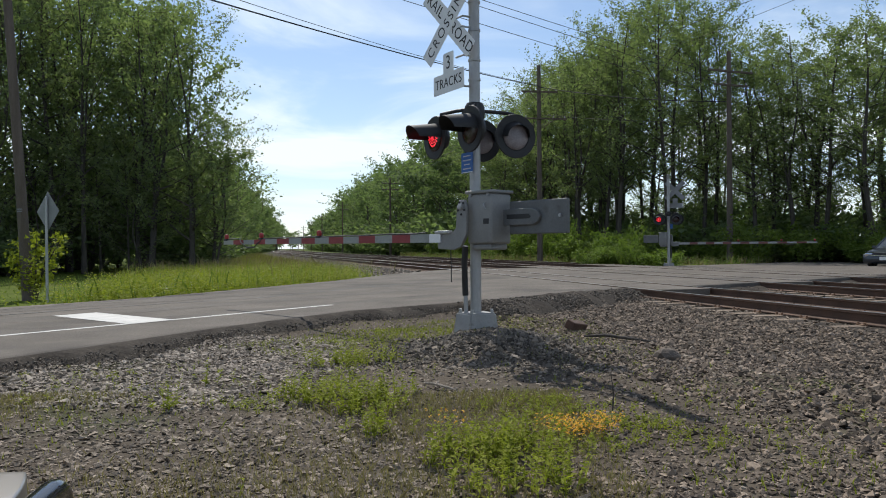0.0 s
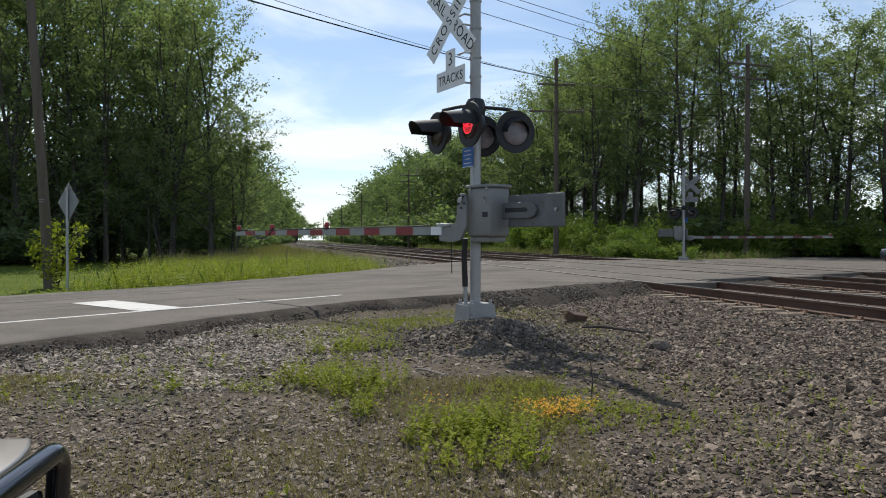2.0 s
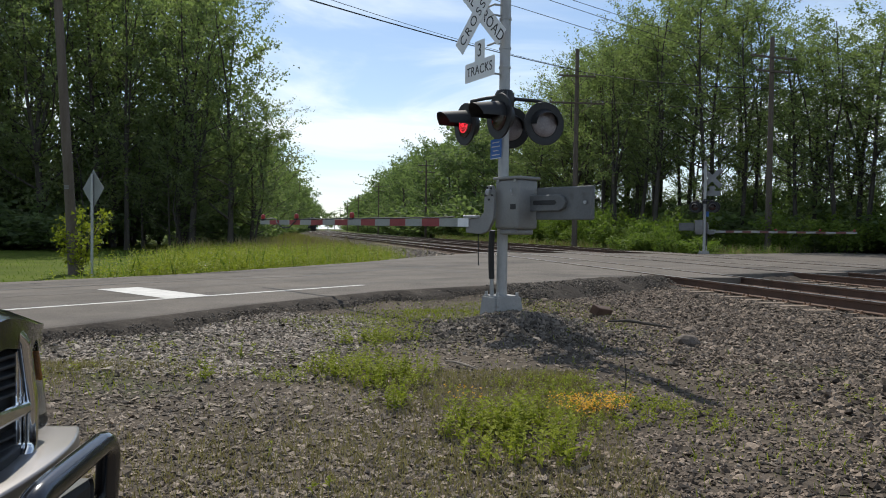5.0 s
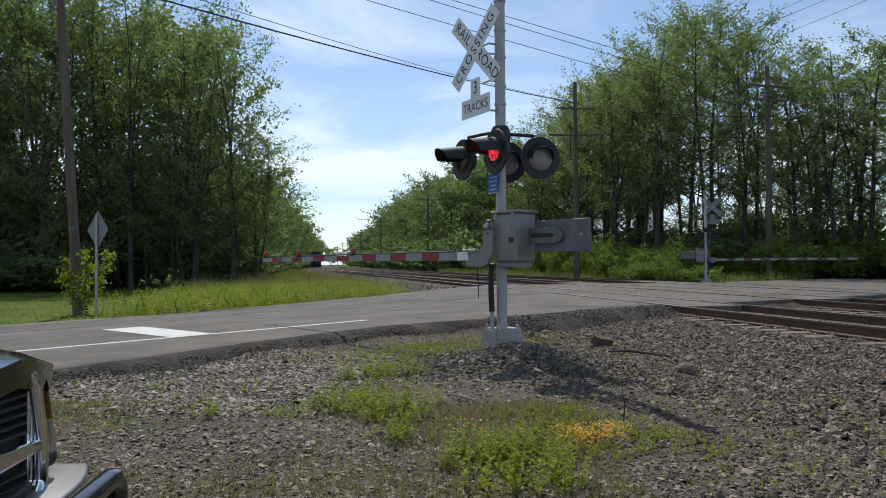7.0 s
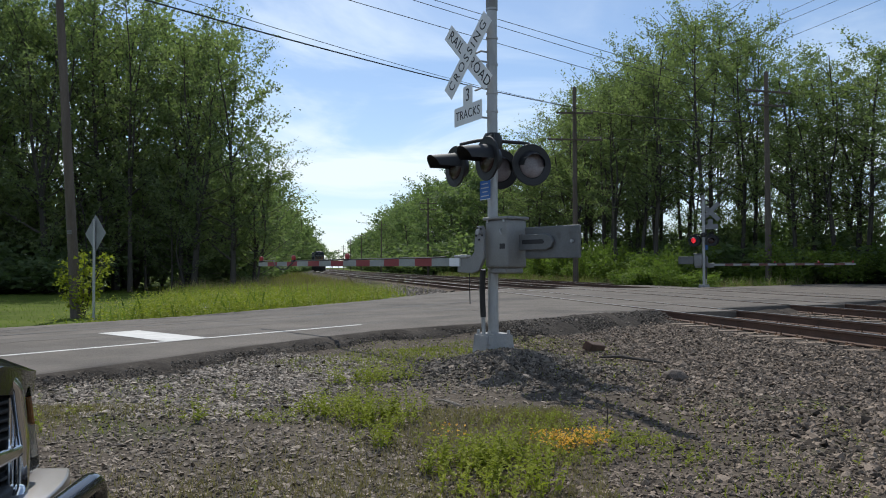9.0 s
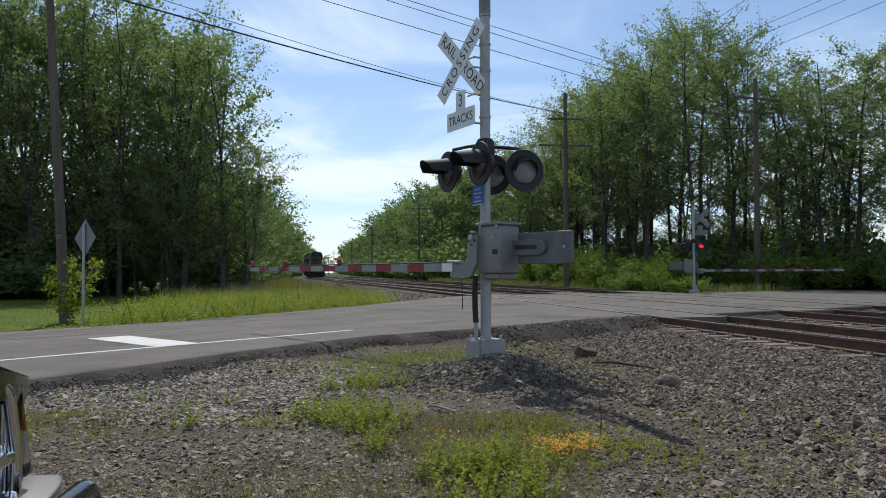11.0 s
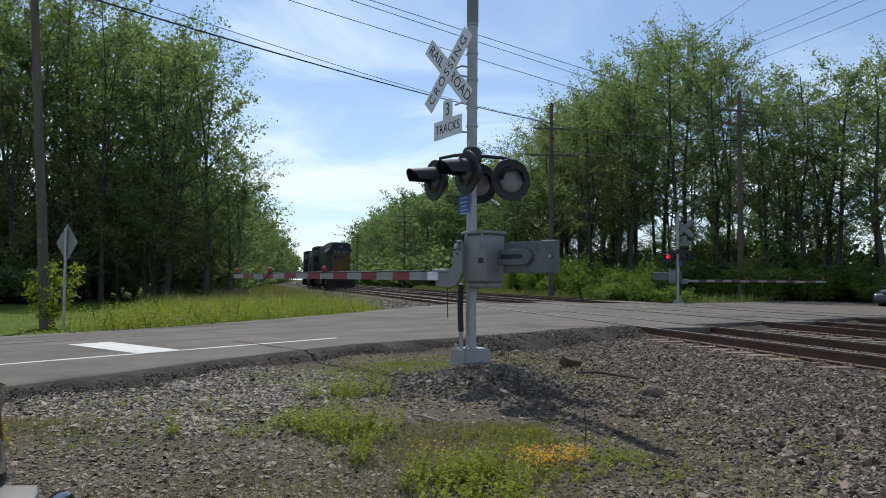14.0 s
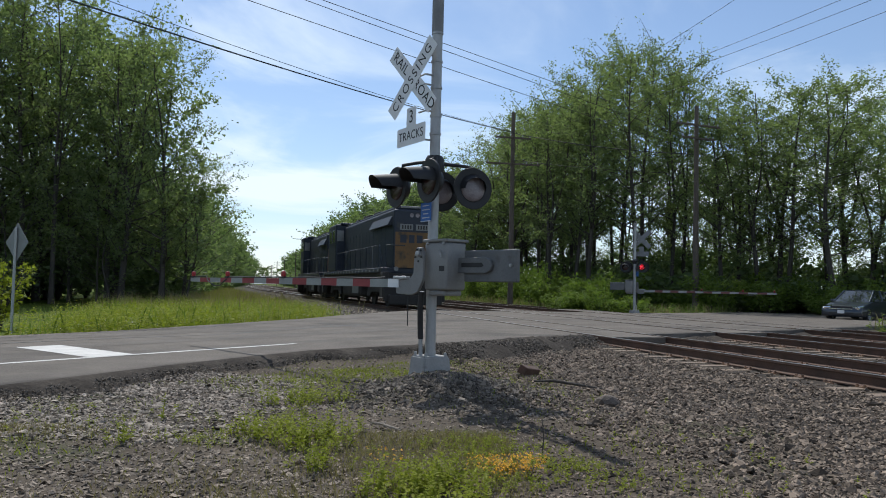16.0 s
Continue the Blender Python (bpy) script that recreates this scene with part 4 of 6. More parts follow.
def put(proto, x, y, turn, scale, group, z=None):
    gz = float(ground_z(x, y)) if z is None else z
    ob = copy_thing(proto, pose(x, y, gz, 0, 0, turn))
    ob.scale = (scale[0], scale[0], scale[1])
    ob["group"] = group
    return ob


def scrap(ob):
    for o in (*ob.children_recursive, ob):
        bpy.data.objects.remove(o)


tall = [tree("tree", 18.0, 2.4, 0.27, 5700, 0.084, 10 + k, M["leaf"], 0.17, 0.015, 30, 1 + k % 3, 0.34) for k in range(5)]
dense = [tree("tree", 17.0, 3.4, 0.10, 8200, 0.095, 30 + k, M["leaf_dark" if k == 3 else "leaf"], 0.21, 0.02, 34, 2 + k % 2, 0.40) for k in range(4)]
mid_tree = [tree("tree", 16.0, 3.6, 0.05, 3600, 0.19, 50 + k, M["leaf_dark"], 0.2, 0.02, 24, 1 + k % 2, 0.55) for k in range(3)]
far_tree = [tree("tree", 16.0, 4.0, 0.05, 1700, 0.36, 60 + k, M["leaf_dark"], 0.2, 0.02, 14, 1, 0.8) for k in range(3)]
young = [tree("tree", 8.0, 2.4, 0.05, 2600, 0.098, 65 + k, M["leaf"], 0.07, 0.02, 20, 1 + k % 2, 0.36) for k in range(2)]
for o in young:
    tagged(o, "young leafy tree between the taller trunks", "tree", "saplings of the woods")
for o in tall:
    tagged(o, "tall slender tree with thin spring leaves and a bare trunk", "tree", "trees in the woods")
for o in dense:
    tagged(o, "tall broad tree in full green leaf at the wood's edge", "tree", "trees in the woods")
for o in mid_tree + far_tree:
    tagged(o, "distant leafy tree beside the railway", "tree", "trees along the railway")
bushes = [shrub("bush", 2.2, 1.5, 1900, 0.082, 70 + k, M["bush"]) for k in range(3)]
for o in bushes:
    tagged(o, "bright green leafy bush among weeds", "bush", "bushes by the woods")

under = [shrub("bush", 2.6, 1.9, 1250, 0.15, 80 + k, M["leaf_dark"], 11) for k in range(2)]
for o in under:
    tagged(o, "dark green undergrowth bush between the trunks", "bush", "undergrowth of the woods")

tr = np.random.default_rng(21)
# the woods' skylines: bearing x / y from the foot of the crossing road, and rise z / y of the tree tops there
LEFT_SKY = ((-1.6, -0.70, -0.463, -0.404, -0.33, -0.30, -0.285), (0.44, 0.43, 0.405, 0.390, 0.358, 0.330, 0.225))
LINE_SKY = ((-0.40, -0.30, -0.277, -0.254, -0.232, -0.205), (0.16, 0.125, 0.100, 0.073, 0.052, 0.03))
RIGHT_SKY = ((-0.20, -0.128, -0.117, -0.091, -0.058, 0.013, 0.085, 0.115, 0.139, 0.191, 0.287, 0.345, 0.411, 0.44, 0.497, 0.60, 0.9),
             (0.03, 0.045, 0.075, 0.093, 0.115, 0.145, 0.155, 0.20, 0.248, 0.288, 0.342, 0.327, 0.300, 0.305, 0.297, 0.285, 0.27))


def sky_height(x, y, sky):
    """Height at which a tree at this place meets its wood's skyline."""
    return 1.1 + (y + 0.43) * float(np.interp((x - 0.17) / (y + 0.43), *sky))


# left wood: a front that faces the road, and a flank along the tracks
for row, (y0, n) in enumerate(((45, 16), (49.5, 14), (55, 11), (62, 9))):
    for k in range(n):
        x = -60 + (60 - 16.6) * (k + 0.2 + 0.6 * tr.random()) / n - row * 1.4
        y = y0 + tr.normal() * 1.2 + 0.14 * (x + 20)
        slim = tr.random() > 0.72
        h = sky_height(x, y, LEFT_SKY) * (0.84 + 0.17 * tr.random()) if row < 2 else min(21.0, sky_height(x, y, LEFT_SKY) * 0.9)
        put((tall if slim else dense if row < 2 else mid_tree)[tr.integers(3)], x, y, tr.random() * 360, (0.85 + 0.3 * tr.random(), h / (18.0 if slim else 17.0)), "trees of the left wood")
for x, y, k, sx, sz in ((-15.0, 46.0, 2, 0.82, 0.93), (-16.9, 45.2, 1, 0.9, 0.93), (-14.2, 48.0, 0, 0.55, 0.60)):
    put(dense[k], x, y, 70 * k + 20, (sx, sz), "trees of the left wood")
for y in np.concatenate([np.arange(54, 120, 6.0), np.arange(120, 300, 11), np.arange(300, 620, 20)]):
    for j in range(2):
        x, yy = -6.4 - 0.236 * min(y, 150) - 0.19 * max(0, y - 150) - 5.5 * j + tr.normal() * 0.7, y + tr.normal() * 1.5
        h = max(6.0, min(17.0, sky_height(x, yy, LINE_SKY) * (0.85 + 0.22 * tr.random())))
        put((dense if y < 72 else mid_tree if y < 200 else far_tree)[tr.integers(3)], x, yy, tr.random() * 360, (0.42 + 0.5 * h / 16.3 + 0.12 * tr.random(), h / 16.3), "trees along the railway")
# right wood: slender trees with sky between the trunks
for row, (off, n) in enumerate(((16.5, 24), (20, 22), (24.5, 18), (30, 12))):
    for k in range(n):
        y = 20 + (74 - 20) * (k + 0.7 * tr.random()) / n
        x, yy, h = track_at(y, off + tr.normal() * 1.0 + max(0, 48 - y) * 0.85)
        top = sky_height(x, yy, RIGHT_SKY) * (0.84 + 0.19 * tr.random() if row < 3 else 0.9)
        put(tall[tr.integers(5)], x, yy, tr.random() * 360, (0.8 + 0.35 * tr.random(), min(21.0, top) / 18.0), "trees of the right wood")
for y in np.concatenate([np.arange(70, 130, 5.5), np.arange(130, 300, 10), np.arange(300, 620, 20)]):
    for j in range(2):
        x, yy, h = track_at(y + tr.normal() * 1.5, 18.5 + 6.0 * j + tr.normal() * 0.7 + max(0, y - 150) * 0.03)
        top = max(7.0, min(19.0, sky_height(x, yy, RIGHT_SKY) * (0.86 + 0.2 * tr.random())))
        put((dense if y < 84 else mid_tree if y < 210 else far_tree)[tr.integers(3)], x, yy, tr.random() * 360, (0.9 + 0.3 * tr.random(), top / 16.3), "trees along the railway")
for k in range(12):
    y = 22 + 56 * (k + 0.7 * tr.random()) / 12
    x, yy, h = track_at(y, 40 + tr.normal() * 2 + max(0, 48 - y) * 0.85)
    put(tall[tr.integers(5)], x, yy, tr.random() * 360, (1.2, 0.8 + 0.2 * tr.random()), "trees of the right wood")
# young trees and saplings between the trunks
for k in range(36):
    y = 22 + 52 * (k + 0.8 * tr.random()) / 36
    x, yy, h = track_at(y, 19 + 14 * tr.random() + max(0, 48 - y) * 0.85)
    put(young[tr.integers(2)], x, yy, tr.random() * 360, (0.7 + 0.35 * tr.random(), 0.42 + 0.34 * tr.random()), "saplings of the right wood")
for k in range(22):
    x = -52 + 39 * (k + tr.random()) / 22
    put(young[tr.integers(2)], x, 44.0 + 5 * tr.random() + 0.14 * (x + 20), tr.random() * 360, (0.85 + 0.4 * tr.random(), 0.6 + 0.5 * tr.random()), "saplings of the left wood")
# the far end of the line
for k in range(16):
    put(far_tree[k % 3], -150 + 9 * k + tr.normal() * 2, 640 + tr.normal() * 8, tr.random() * 360, (1.3, 0.9), "trees along the railway")
# bushes before the right wood and under the trees
for k in range(54):
    y = 24 + 60 * tr.random()
    x, yy, h = track_at(y, 13.4 + 3.0 * tr.random() + max(0, 48 - y) * 0.75)
    put(bushes[tr.integers(3)], x, yy, tr.random() * 360, (0.7 + 0.7 * tr.random(), 0.5 + 0.8 * tr.random()), "bushes by the woods")
for k in range(14):
    y = 41 + 22 * (k + tr.random()) / 14
    x, yy, h = track_at(y, 12.6 + 1.6 * tr.random())
    if inside(x, yy, ROAD_POLY):
        continue
    put(bushes[tr.integers(3)], x, yy, tr.random() * 360, (0.75 + 0.5 * tr.random(), 0.6 + 0.75 * tr.random()), "bushes by the woods")
# low growth on the verge behind the far signal
for k in range(16):
    x, yy = 7.5 + 9.5 * (k + tr.random()) / 16, 37.4 + 2.6 * tr.random()
    if any(inside(x + dx, yy + dy, ROAD_POLY) for dx in (-1, 0, 1) for dy in (-1.2, 0, 1)) or x < track_at(yy, 7.5)[0]:
        continue
    put(bushes[tr.integers(3)], x, yy, tr.random() * 360, (0.5 + 0.35 * tr.random(), 0.3 + 0.35 * tr.random()), "bushes by the woods")
# undergrowth at the foot of the far trees on both sides of the line
for y in np.concatenate([np.arange(66, 130, 5.0), np.arange(130, 300, 10), np.arange(300, 600, 24)]):
    x, yy, h = track_at(y, 16.2 + tr.normal() * 0.6 + max(0, y - 150) * 0.03)
    put(under[tr.integers(2)], x, yy, tr.random() * 360, (1.5 + 0.7 * tr.random() + y * 0.004, 1.3 + 0.8 * tr.random()), "undergrowth of the woods")
for y in np.concatenate([np.arange(50, 130, 4.0), np.arange(130, 300, 9)]):
    x = -5.0 - 0.236 * min(y, 150) - 0.19 * max(0, y - 150) + tr.normal() * 0.5
    put(under[tr.integers(2)], x, y, tr.random() * 360, (1.0 + 0.5 * tr.random() + y * 0.003, 0.7 + 0.5 * tr.random()), "undergrowth of the woods")
for row, (dy, hs) in enumerate(((42.5, 0.7), (47, 1.3), (53, 1.9), (60, 2.4))):
    for k in range(15):
        x = -58 + 42 * (k + tr.random()) / 18
        put(under[tr.integers(2)], x, dy + 0.14 * (x + 20) + tr.normal(), tr.random() * 360, (1.2 + 0.6 * tr.random(), hs * (0.7 + 0.6 * tr.random())), "undergrowth of the woods")
for row, (off, hs) in enumerate(((18.5, 0.8), (22, 1.1), (27, 1.4), (36, 1.5))):
    for k in range(14):
        y = 26 + 46 * (k + tr.random()) / 14
        x, yy, h = track_at(y, off + tr.normal() + max(0, 48 - y) * 0.85)
        put(under[tr.integers(2)], x, yy, tr.random() * 360, (1.1 + 0.6 * tr.random(), hs * (0.7 + 0.6 * tr.random())), "undergrowth of the woods")
for o in (*tall, *dense, *young, *mid_tree, *far_tree, *bushes, *under):
    scrap(o)

# ---- loose stone, grass and weeds ----
def plan_ok(x, y):
    return ~inside(x, y, ROAD_POLY)


def stones(name, n, sampler, size, mat, label, seed, flat=0.55, lift=0.0, zf=None):
    """Broken stone lying on the ground: one object of many rough, sharp-edged lumps."""
    r = np.random.default_rng(seed)
    x, y = sampler(r, n)
    ok = plan_ok(x, y)
    x, y = x[ok], y[ok]
    n = len(x)
    lump = np.array([[1, 0, 0], [0.1, 1, 0.1], [-1, 0.1, 0], [0, -1, -0.1], [0.25, 0.3, 0.9], [0, 0, -0.8]])
    faces = np.array([[0, 1, 4], [1, 2, 4], [2, 3, 4], [3, 0, 4], [1, 0, 5], [2, 1, 5], [3, 2, 5], [0, 3, 5]])
    s = 1.35 * size * np.exp(r.normal(size=n) * 0.33)[:, None, None]
    v = (lump[None] * (0.7 + 0.45 * r.random((n, 6, 1))) + r.normal(size=(n, 6, 3)) * 0.16) * np.stack([np.ones(n), 0.55 + 0.45 * r.random(n), flat * (0.7 + 0.7 * r.random(n))], -1)[:, None]
    a, b = r.random(n) * math.tau, r.normal(size=n) * 0.35
    ca, sa, cb, sbb = np.cos(a)[:, None], np.sin(a)[:, None], np.cos(b)[:, None], np.sin(b)[:, None]
    vx, vz = v[..., 0] * cb + v[..., 2] * sbb, -v[..., 0] * sbb + v[..., 2] * cb
    v = np.stack([vx * ca - v[..., 1] * sa, vx * sa + v[..., 1] * ca, vz], -1) * s
    v += np.stack([x, y, (zf or ground_z)(x, y) + lift + s[:, 0, 0] * flat * 0.35], -1)[:, None]
    f = (np.arange(n)[:, None, None] * 6 + faces[None]).reshape(-1, 3)
    return tagged(raw(name, v.reshape(-1, 3), f, mat), label, "gravel", kind="stuff")


def fan(y0, y1, side=0.68, power=1.6):
    """Places in the wedge before the camera, denser near it."""
    def f(r, n):
        u = r.random(n)
        y = (y0 ** (1 - power) + u * (y1 ** (1 - power) - y0 ** (1 - power))) ** (1 / (1 - power))
        return 0.1 + (y + 0.6) * side * (2 * r.random(n) - 1), y
    return f


def left_heap(r, n):
    y = 5.3 + 4.0 * r.random(n)
    return -1.0 - 3.6 * r.random(n) ** 0.8, y


def mound(r, n):
    a, q = r.random(n) * math.tau, np.abs(r.normal(size=n)) * 0.62
    return MOUND[0] + 1.15 * q * np.cos(a), MOUND[1] + 0.95 * q * np.sin(a)


def shoulder(r, n):
    y = 4.5 + 14 * r.random(n) ** 1.1
    o = -1.35 - 4.2 * r.random(n) ** 1.2
    s = np.interp(y, SLOPE_Y, SLOPE_V)
    return np.interp(y, _ys, _xs) + o / np.hypot(1, s), y - o * s / np.hypot(1, s)


def bed(r, n):
    y = 3 + 30 * r.random(n) ** 1.4
    o = -1.3 + 11.0 * r.random(n)
    s = np.interp(y, SLOPE_Y, SLOPE_V)
    return np.interp(y, _ys, _xs) + o / np.hypot(1, s), y - o * s / np.hypot(1, s)


def half_fan(sign):
    """The near ground on one side of a wavering line, where soil and ballast meet."""
    def f(r, n):
        x, y = fan(2.6, 13.0)(r, 2 * n)
        ok = sign * (x - 0.5 - 0.4 * np.sin(y * 1.3) - 0.35 * r.normal(size=2 * n)) > 0
        return x[ok][:n], y[ok][:n]
    return f


stones("loose_gravel", 19000, half_fan(-1), 0.012, M["stone"], "scattered grey broken stone on the ground", 1, 0.42)
stones("brown_gravel", 15000, half_fan(1), 0.0118, M["ballast_stone"], "scattered brown-grey broken stone on the ground", 10, 0.5)
stones("verge_gravel", 7000, fan(6.5, 13.0, 0.42), 0.014, M["stone"], "grey broken stone towards the road edge", 18, 0.45)
stones("grit", 9000, fan(2.4, 9.0), 0.007, M["stone"], "fine grey stone chips on the ground", 2)
stones("spread_gravel", 17000, left_heap, 0.0165, M["pale_stone"], "spread of flat grey stones beside the road", 3, 0.35)
stones("stone_heap", 13000, mound, 0.0135, M["dark_stone"], "heap of dark bluish stone round the signal's foot", 4, 0.7)
stones("ballast", 36000, shoulder, 0.0165, M["ballast_stone"], "grey broken stone ballast beside the rails", 5, 0.6)
stones("track_ballast", 9000, bed, 0.02, M["ballast_stone"], "grey ballast between the ties", 6, 0.6)
def line_side(r, n):
    y = 24 + 60 * r.random(n) ** 1.5
    o = -1.3 - 3.4 * r.random(n)
    s = np.interp(y, SLOPE_Y, SLOPE_V)
    return np.interp(y, _ys, _xs) + o / np.hypot(1, s), y - o * s / np.hypot(1, s)


stones("side_ballast", 7000, line_side, 0.03, M["pale_stone"], "pale broken ballast along the side of the line", 19, 0.5)
stones("verge_stones", 60, fan(3.0, 9.0), 0.022, M["stone"], "larger single stones on the gravel", 7, 0.5)

def rubble(r, n):
    e = np.array(NEAR_EDGE[1:])
    d = np.concatenate([[0], np.cumsum(np.hypot(*np.diff(e, axis=0).T))])
    t = 4 + (d[-1] - 4) * r.random(n)
    o = 0.05 + np.abs(r.normal(size=n)) * 0.20
    return np.interp(t, d, e[:, 0]) + o * RU.y, np.interp(t, d, e[:, 1]) - o * RU.x


stones("edge_rubble", 6500, rubble, 0.0085, M["dark_stone"], "crumbled dark asphalt and stone along the road edge", 8, 0.7, 0.045)


def broken_hump(r, n):
    t = r.random(n)
    o = 0.15 + 0.85 * r.random(n)
    return 0.1 + 3.5 * t + o * 0.72, 12.6 + 3.3 * t - o * 0.70


def hump_z(x, y):
    u = np.clip(edge_far(x, y, NEAR_EDGE) / 0.85, 0, 1)
    return road_z(x, y) * (1 - u) + ground_z(x, y) * u + 0.09 * np.sin(3.1 * u)


stones("hump_rubble", 6500, broken_hump, 0.0115, M["dark_stone"], "dark crumbled asphalt and stone on the hump by the rails", 9, 0.7, -0.004, hump_z)

# ties of the three tracks, nearest stretch one by one
tie_me, plate_me = tie_mesh()
for tr_ob, toff in zip(tracks, TRACK_OFF):
    y = 3.0 if toff == 0 else 6.0
    count = 0
    while y < (62 if toff == 0 else 34):
        x, yy, h = track_at(y, toff)
        if not (CROSS_Y[toff][0] - 0.2 < yy < CROSS_Y[toff][1]):
            t = new("tie", tie_me)
            t.parent, t.matrix_basis = tr_ob, pose(x, yy, -0.094 + 0.004 * rng.normal(), 0, 0, math.degrees(h) + rng.normal() * 0.6)
            if yy < 27:
                for side in (-0.75, 0.75):
                    p = new("tie_plate", plate_me)
                    p.parent, p.matrix_basis = t, pose(side, 0, 0.0)
        y += 0.52

# crossing panels between and beside the rails
for tr_ob, toff in zip(tracks, TRACK_OFF):
    ya, yb = CROSS_Y[toff]
    for o0, o1 in ((-0.66, 0.66),):
        k = 0
        y = ya - 0.6
        while y < yb - 3.0:
            bm = bmesh.new()
            pts = []
            for q in (y, y + 2.35):
                for o in (o0, o1):
                    x, yy, h = track_at(q, toff + o)
                    pts.append((x, yy))
            out = [pts[0], pts[1], pts[3], pts[2]]
            part("panel", slab(out, -0.06, 0.079 + 0.003 * (k % 2), 0.012), M["asphalt"], tr_ob, "asphalt crossing panel between the rails")
            y += 2.4
            k += 1


def blades(name, n, sampler, h, w, mat, label, seed, lean=0.35, category="grass", zf=None):
    """Grass: one narrow triangle a blade."""
    r = np.random.default_rng(seed)
    x, y = sampler(r, n)
    ok = plan_ok(x, y)
    x, y = x[ok], y[ok]
    n = len(x)
    a = r.random(n) * math.tau
    hh = h * (0.45 + 0.8 * r.random(n))
    ww = w * (0.6 + 0.8 * r.random(n))
    z = ground_z(x, y)
    lx, ly = r.normal(size=n) * lean * hh, r.normal(size=n) * lean * hh
    b = np.stack([x, y, z - 0.01], -1)
    s = np.stack([np.cos(a) * ww, np.sin(a) * ww, 0 * a], -1)
    top = b + np.stack([lx, ly, hh], -1)
    mid = b + np.stack([lx * 0.3, ly * 0.3, hh * 0.55], -1)
    v = np.stack([b - s, b + s, mid + s * 0.8, top, mid - s * 0.8], 1).reshape(-1, 3)
    i = np.arange(n)[:, None] * 5
    f = [tuple(q) for q in (i + np.array([[0, 1, 2, 3, 4]]))]
    return tagged(raw(name, v, f, mat), label, category, kind="stuff")


def patchy(x0, x1, y0, y1, f, keep=0.0, seed=0.0):
    def go(r, n):
        x, y = x0 + (x1 - x0) * r.random(3 * n), y0 + (y1 - y0) * r.random(3 * n)
        ok = wavy(x, y, f, seed) + 0.4 * r.normal(size=3 * n) > keep
        return x[ok][:n], y[ok][:n]
    return go


def spots(places):
    def go(r, n):
        p = np.array(places)
        w = p[:, 2] ** 2 * p[:, 3]
        k = r.choice(len(p), n, p=w / w.sum())
        a, q = r.random(n) * math.tau, np.sqrt(r.random(n)) * (0.75 + 0.35 * r.random(n))
        return p[k, 0] + p[k, 2] * 1.35 * q * np.cos(a), p[k, 1] + p[k, 2] * q * np.sin(a)
    return go


def weeds(name, n, sampler, h, leaf, mat, label, seed, per=11):
    """Broad-leaved weeds: stems set with pairs of small pointed leaves."""
    r = np.random.default_rng(seed)
    x, y = sampler(r, n)
    ok = plan_ok(x, y)
    x, y = x[ok], y[ok]
    n = len(x)
    z = ground_z(x, y)
    hh = h * (0.4 + 0.8 * r.random(n))
    lean = r.normal(size=(n, 2)) * 0.22
    vs, fs, base = [], [], 0
    stem = np.stack([np.stack([x - 0.003, y, z], -1), np.stack([x + 0.003, y, z], -1), np.stack([x + lean[:, 0] * hh, y + lean[:, 1] * hh, z + hh], -1)], 1)
    vs.append(stem.reshape(-1, 3))
    fs += [tuple(q) for q in np.arange(n * 3).reshape(-1, 3)]
    base = n * 3
    for k in range(per):
        u = (k + r.random(n)) / per
        p = np.stack([x + lean[:, 0] * hh * u, y + lean[:, 1] * hh * u, z + 0.01 + hh * u], -1)
        a = r.random(n) * math.tau
        d = np.stack([np.cos(a), np.sin(a), 0.25 + 0.5 * r.random(n)], -1)
        s = np.stack([-np.sin(a), np.cos(a), 0.3 * r.normal(size=n)], -1)
        L = (leaf * (0.5 + 0.8 * r.random(n)) * (1.15 - 0.5 * u))[:, None]
        v = np.stack([p, p + d * L * 0.5 + s * L * 0.24, p + d * L * np.array([1, 1, 0.6]), p + d * L * 0.5 - s * L * 0.24], 1).reshape(-1, 3)
        vs.append(v)
        fs += [tuple(q) for q in (np.arange(n * 4).reshape(-1, 4) + base)]
        base += n * 4
    return tagged(raw(name, np.concatenate(vs), fs, mat), label, "weeds", kind="stuff")


def blossoms(name, n, sampler, seed):
    """Small flower heads: a few rounded petals each, at the height of the weeds."""
    r = np.random.default_rng(seed)
    x, y = sampler(r, n)
    z = ground_z(x, y) + 0.03 + 0.09 * r.random(n)
    vs, fs = [], []
    for k in range(5):
        a = r.random(n) * 0.6 + k * math.tau / 5
        L = 0.005 + 0.005 * r.random(n)
        d = np.stack([np.cos(a), np.sin(a), 0.5 * r.normal(size=n)], -1) * L[:, None]
        s = np.stack([-np.sin(a), np.cos(a), 0 * a], -1) * L[:, None] * 0.6
        c = np.stack([x, y, z], -1)
        vs.append(np.stack([c, c + d * 0.6 + s, c + d * 1.2, c + d * 0.6 - s], 1).reshape(-1, 3))
    v = np.concatenate(vs)
    return tagged(raw(name, v, np.arange(len(v)).reshape(-1, 4), M["flower"]), "small orange-yellow wild flowers among the weeds", "flowers", kind="stuff")


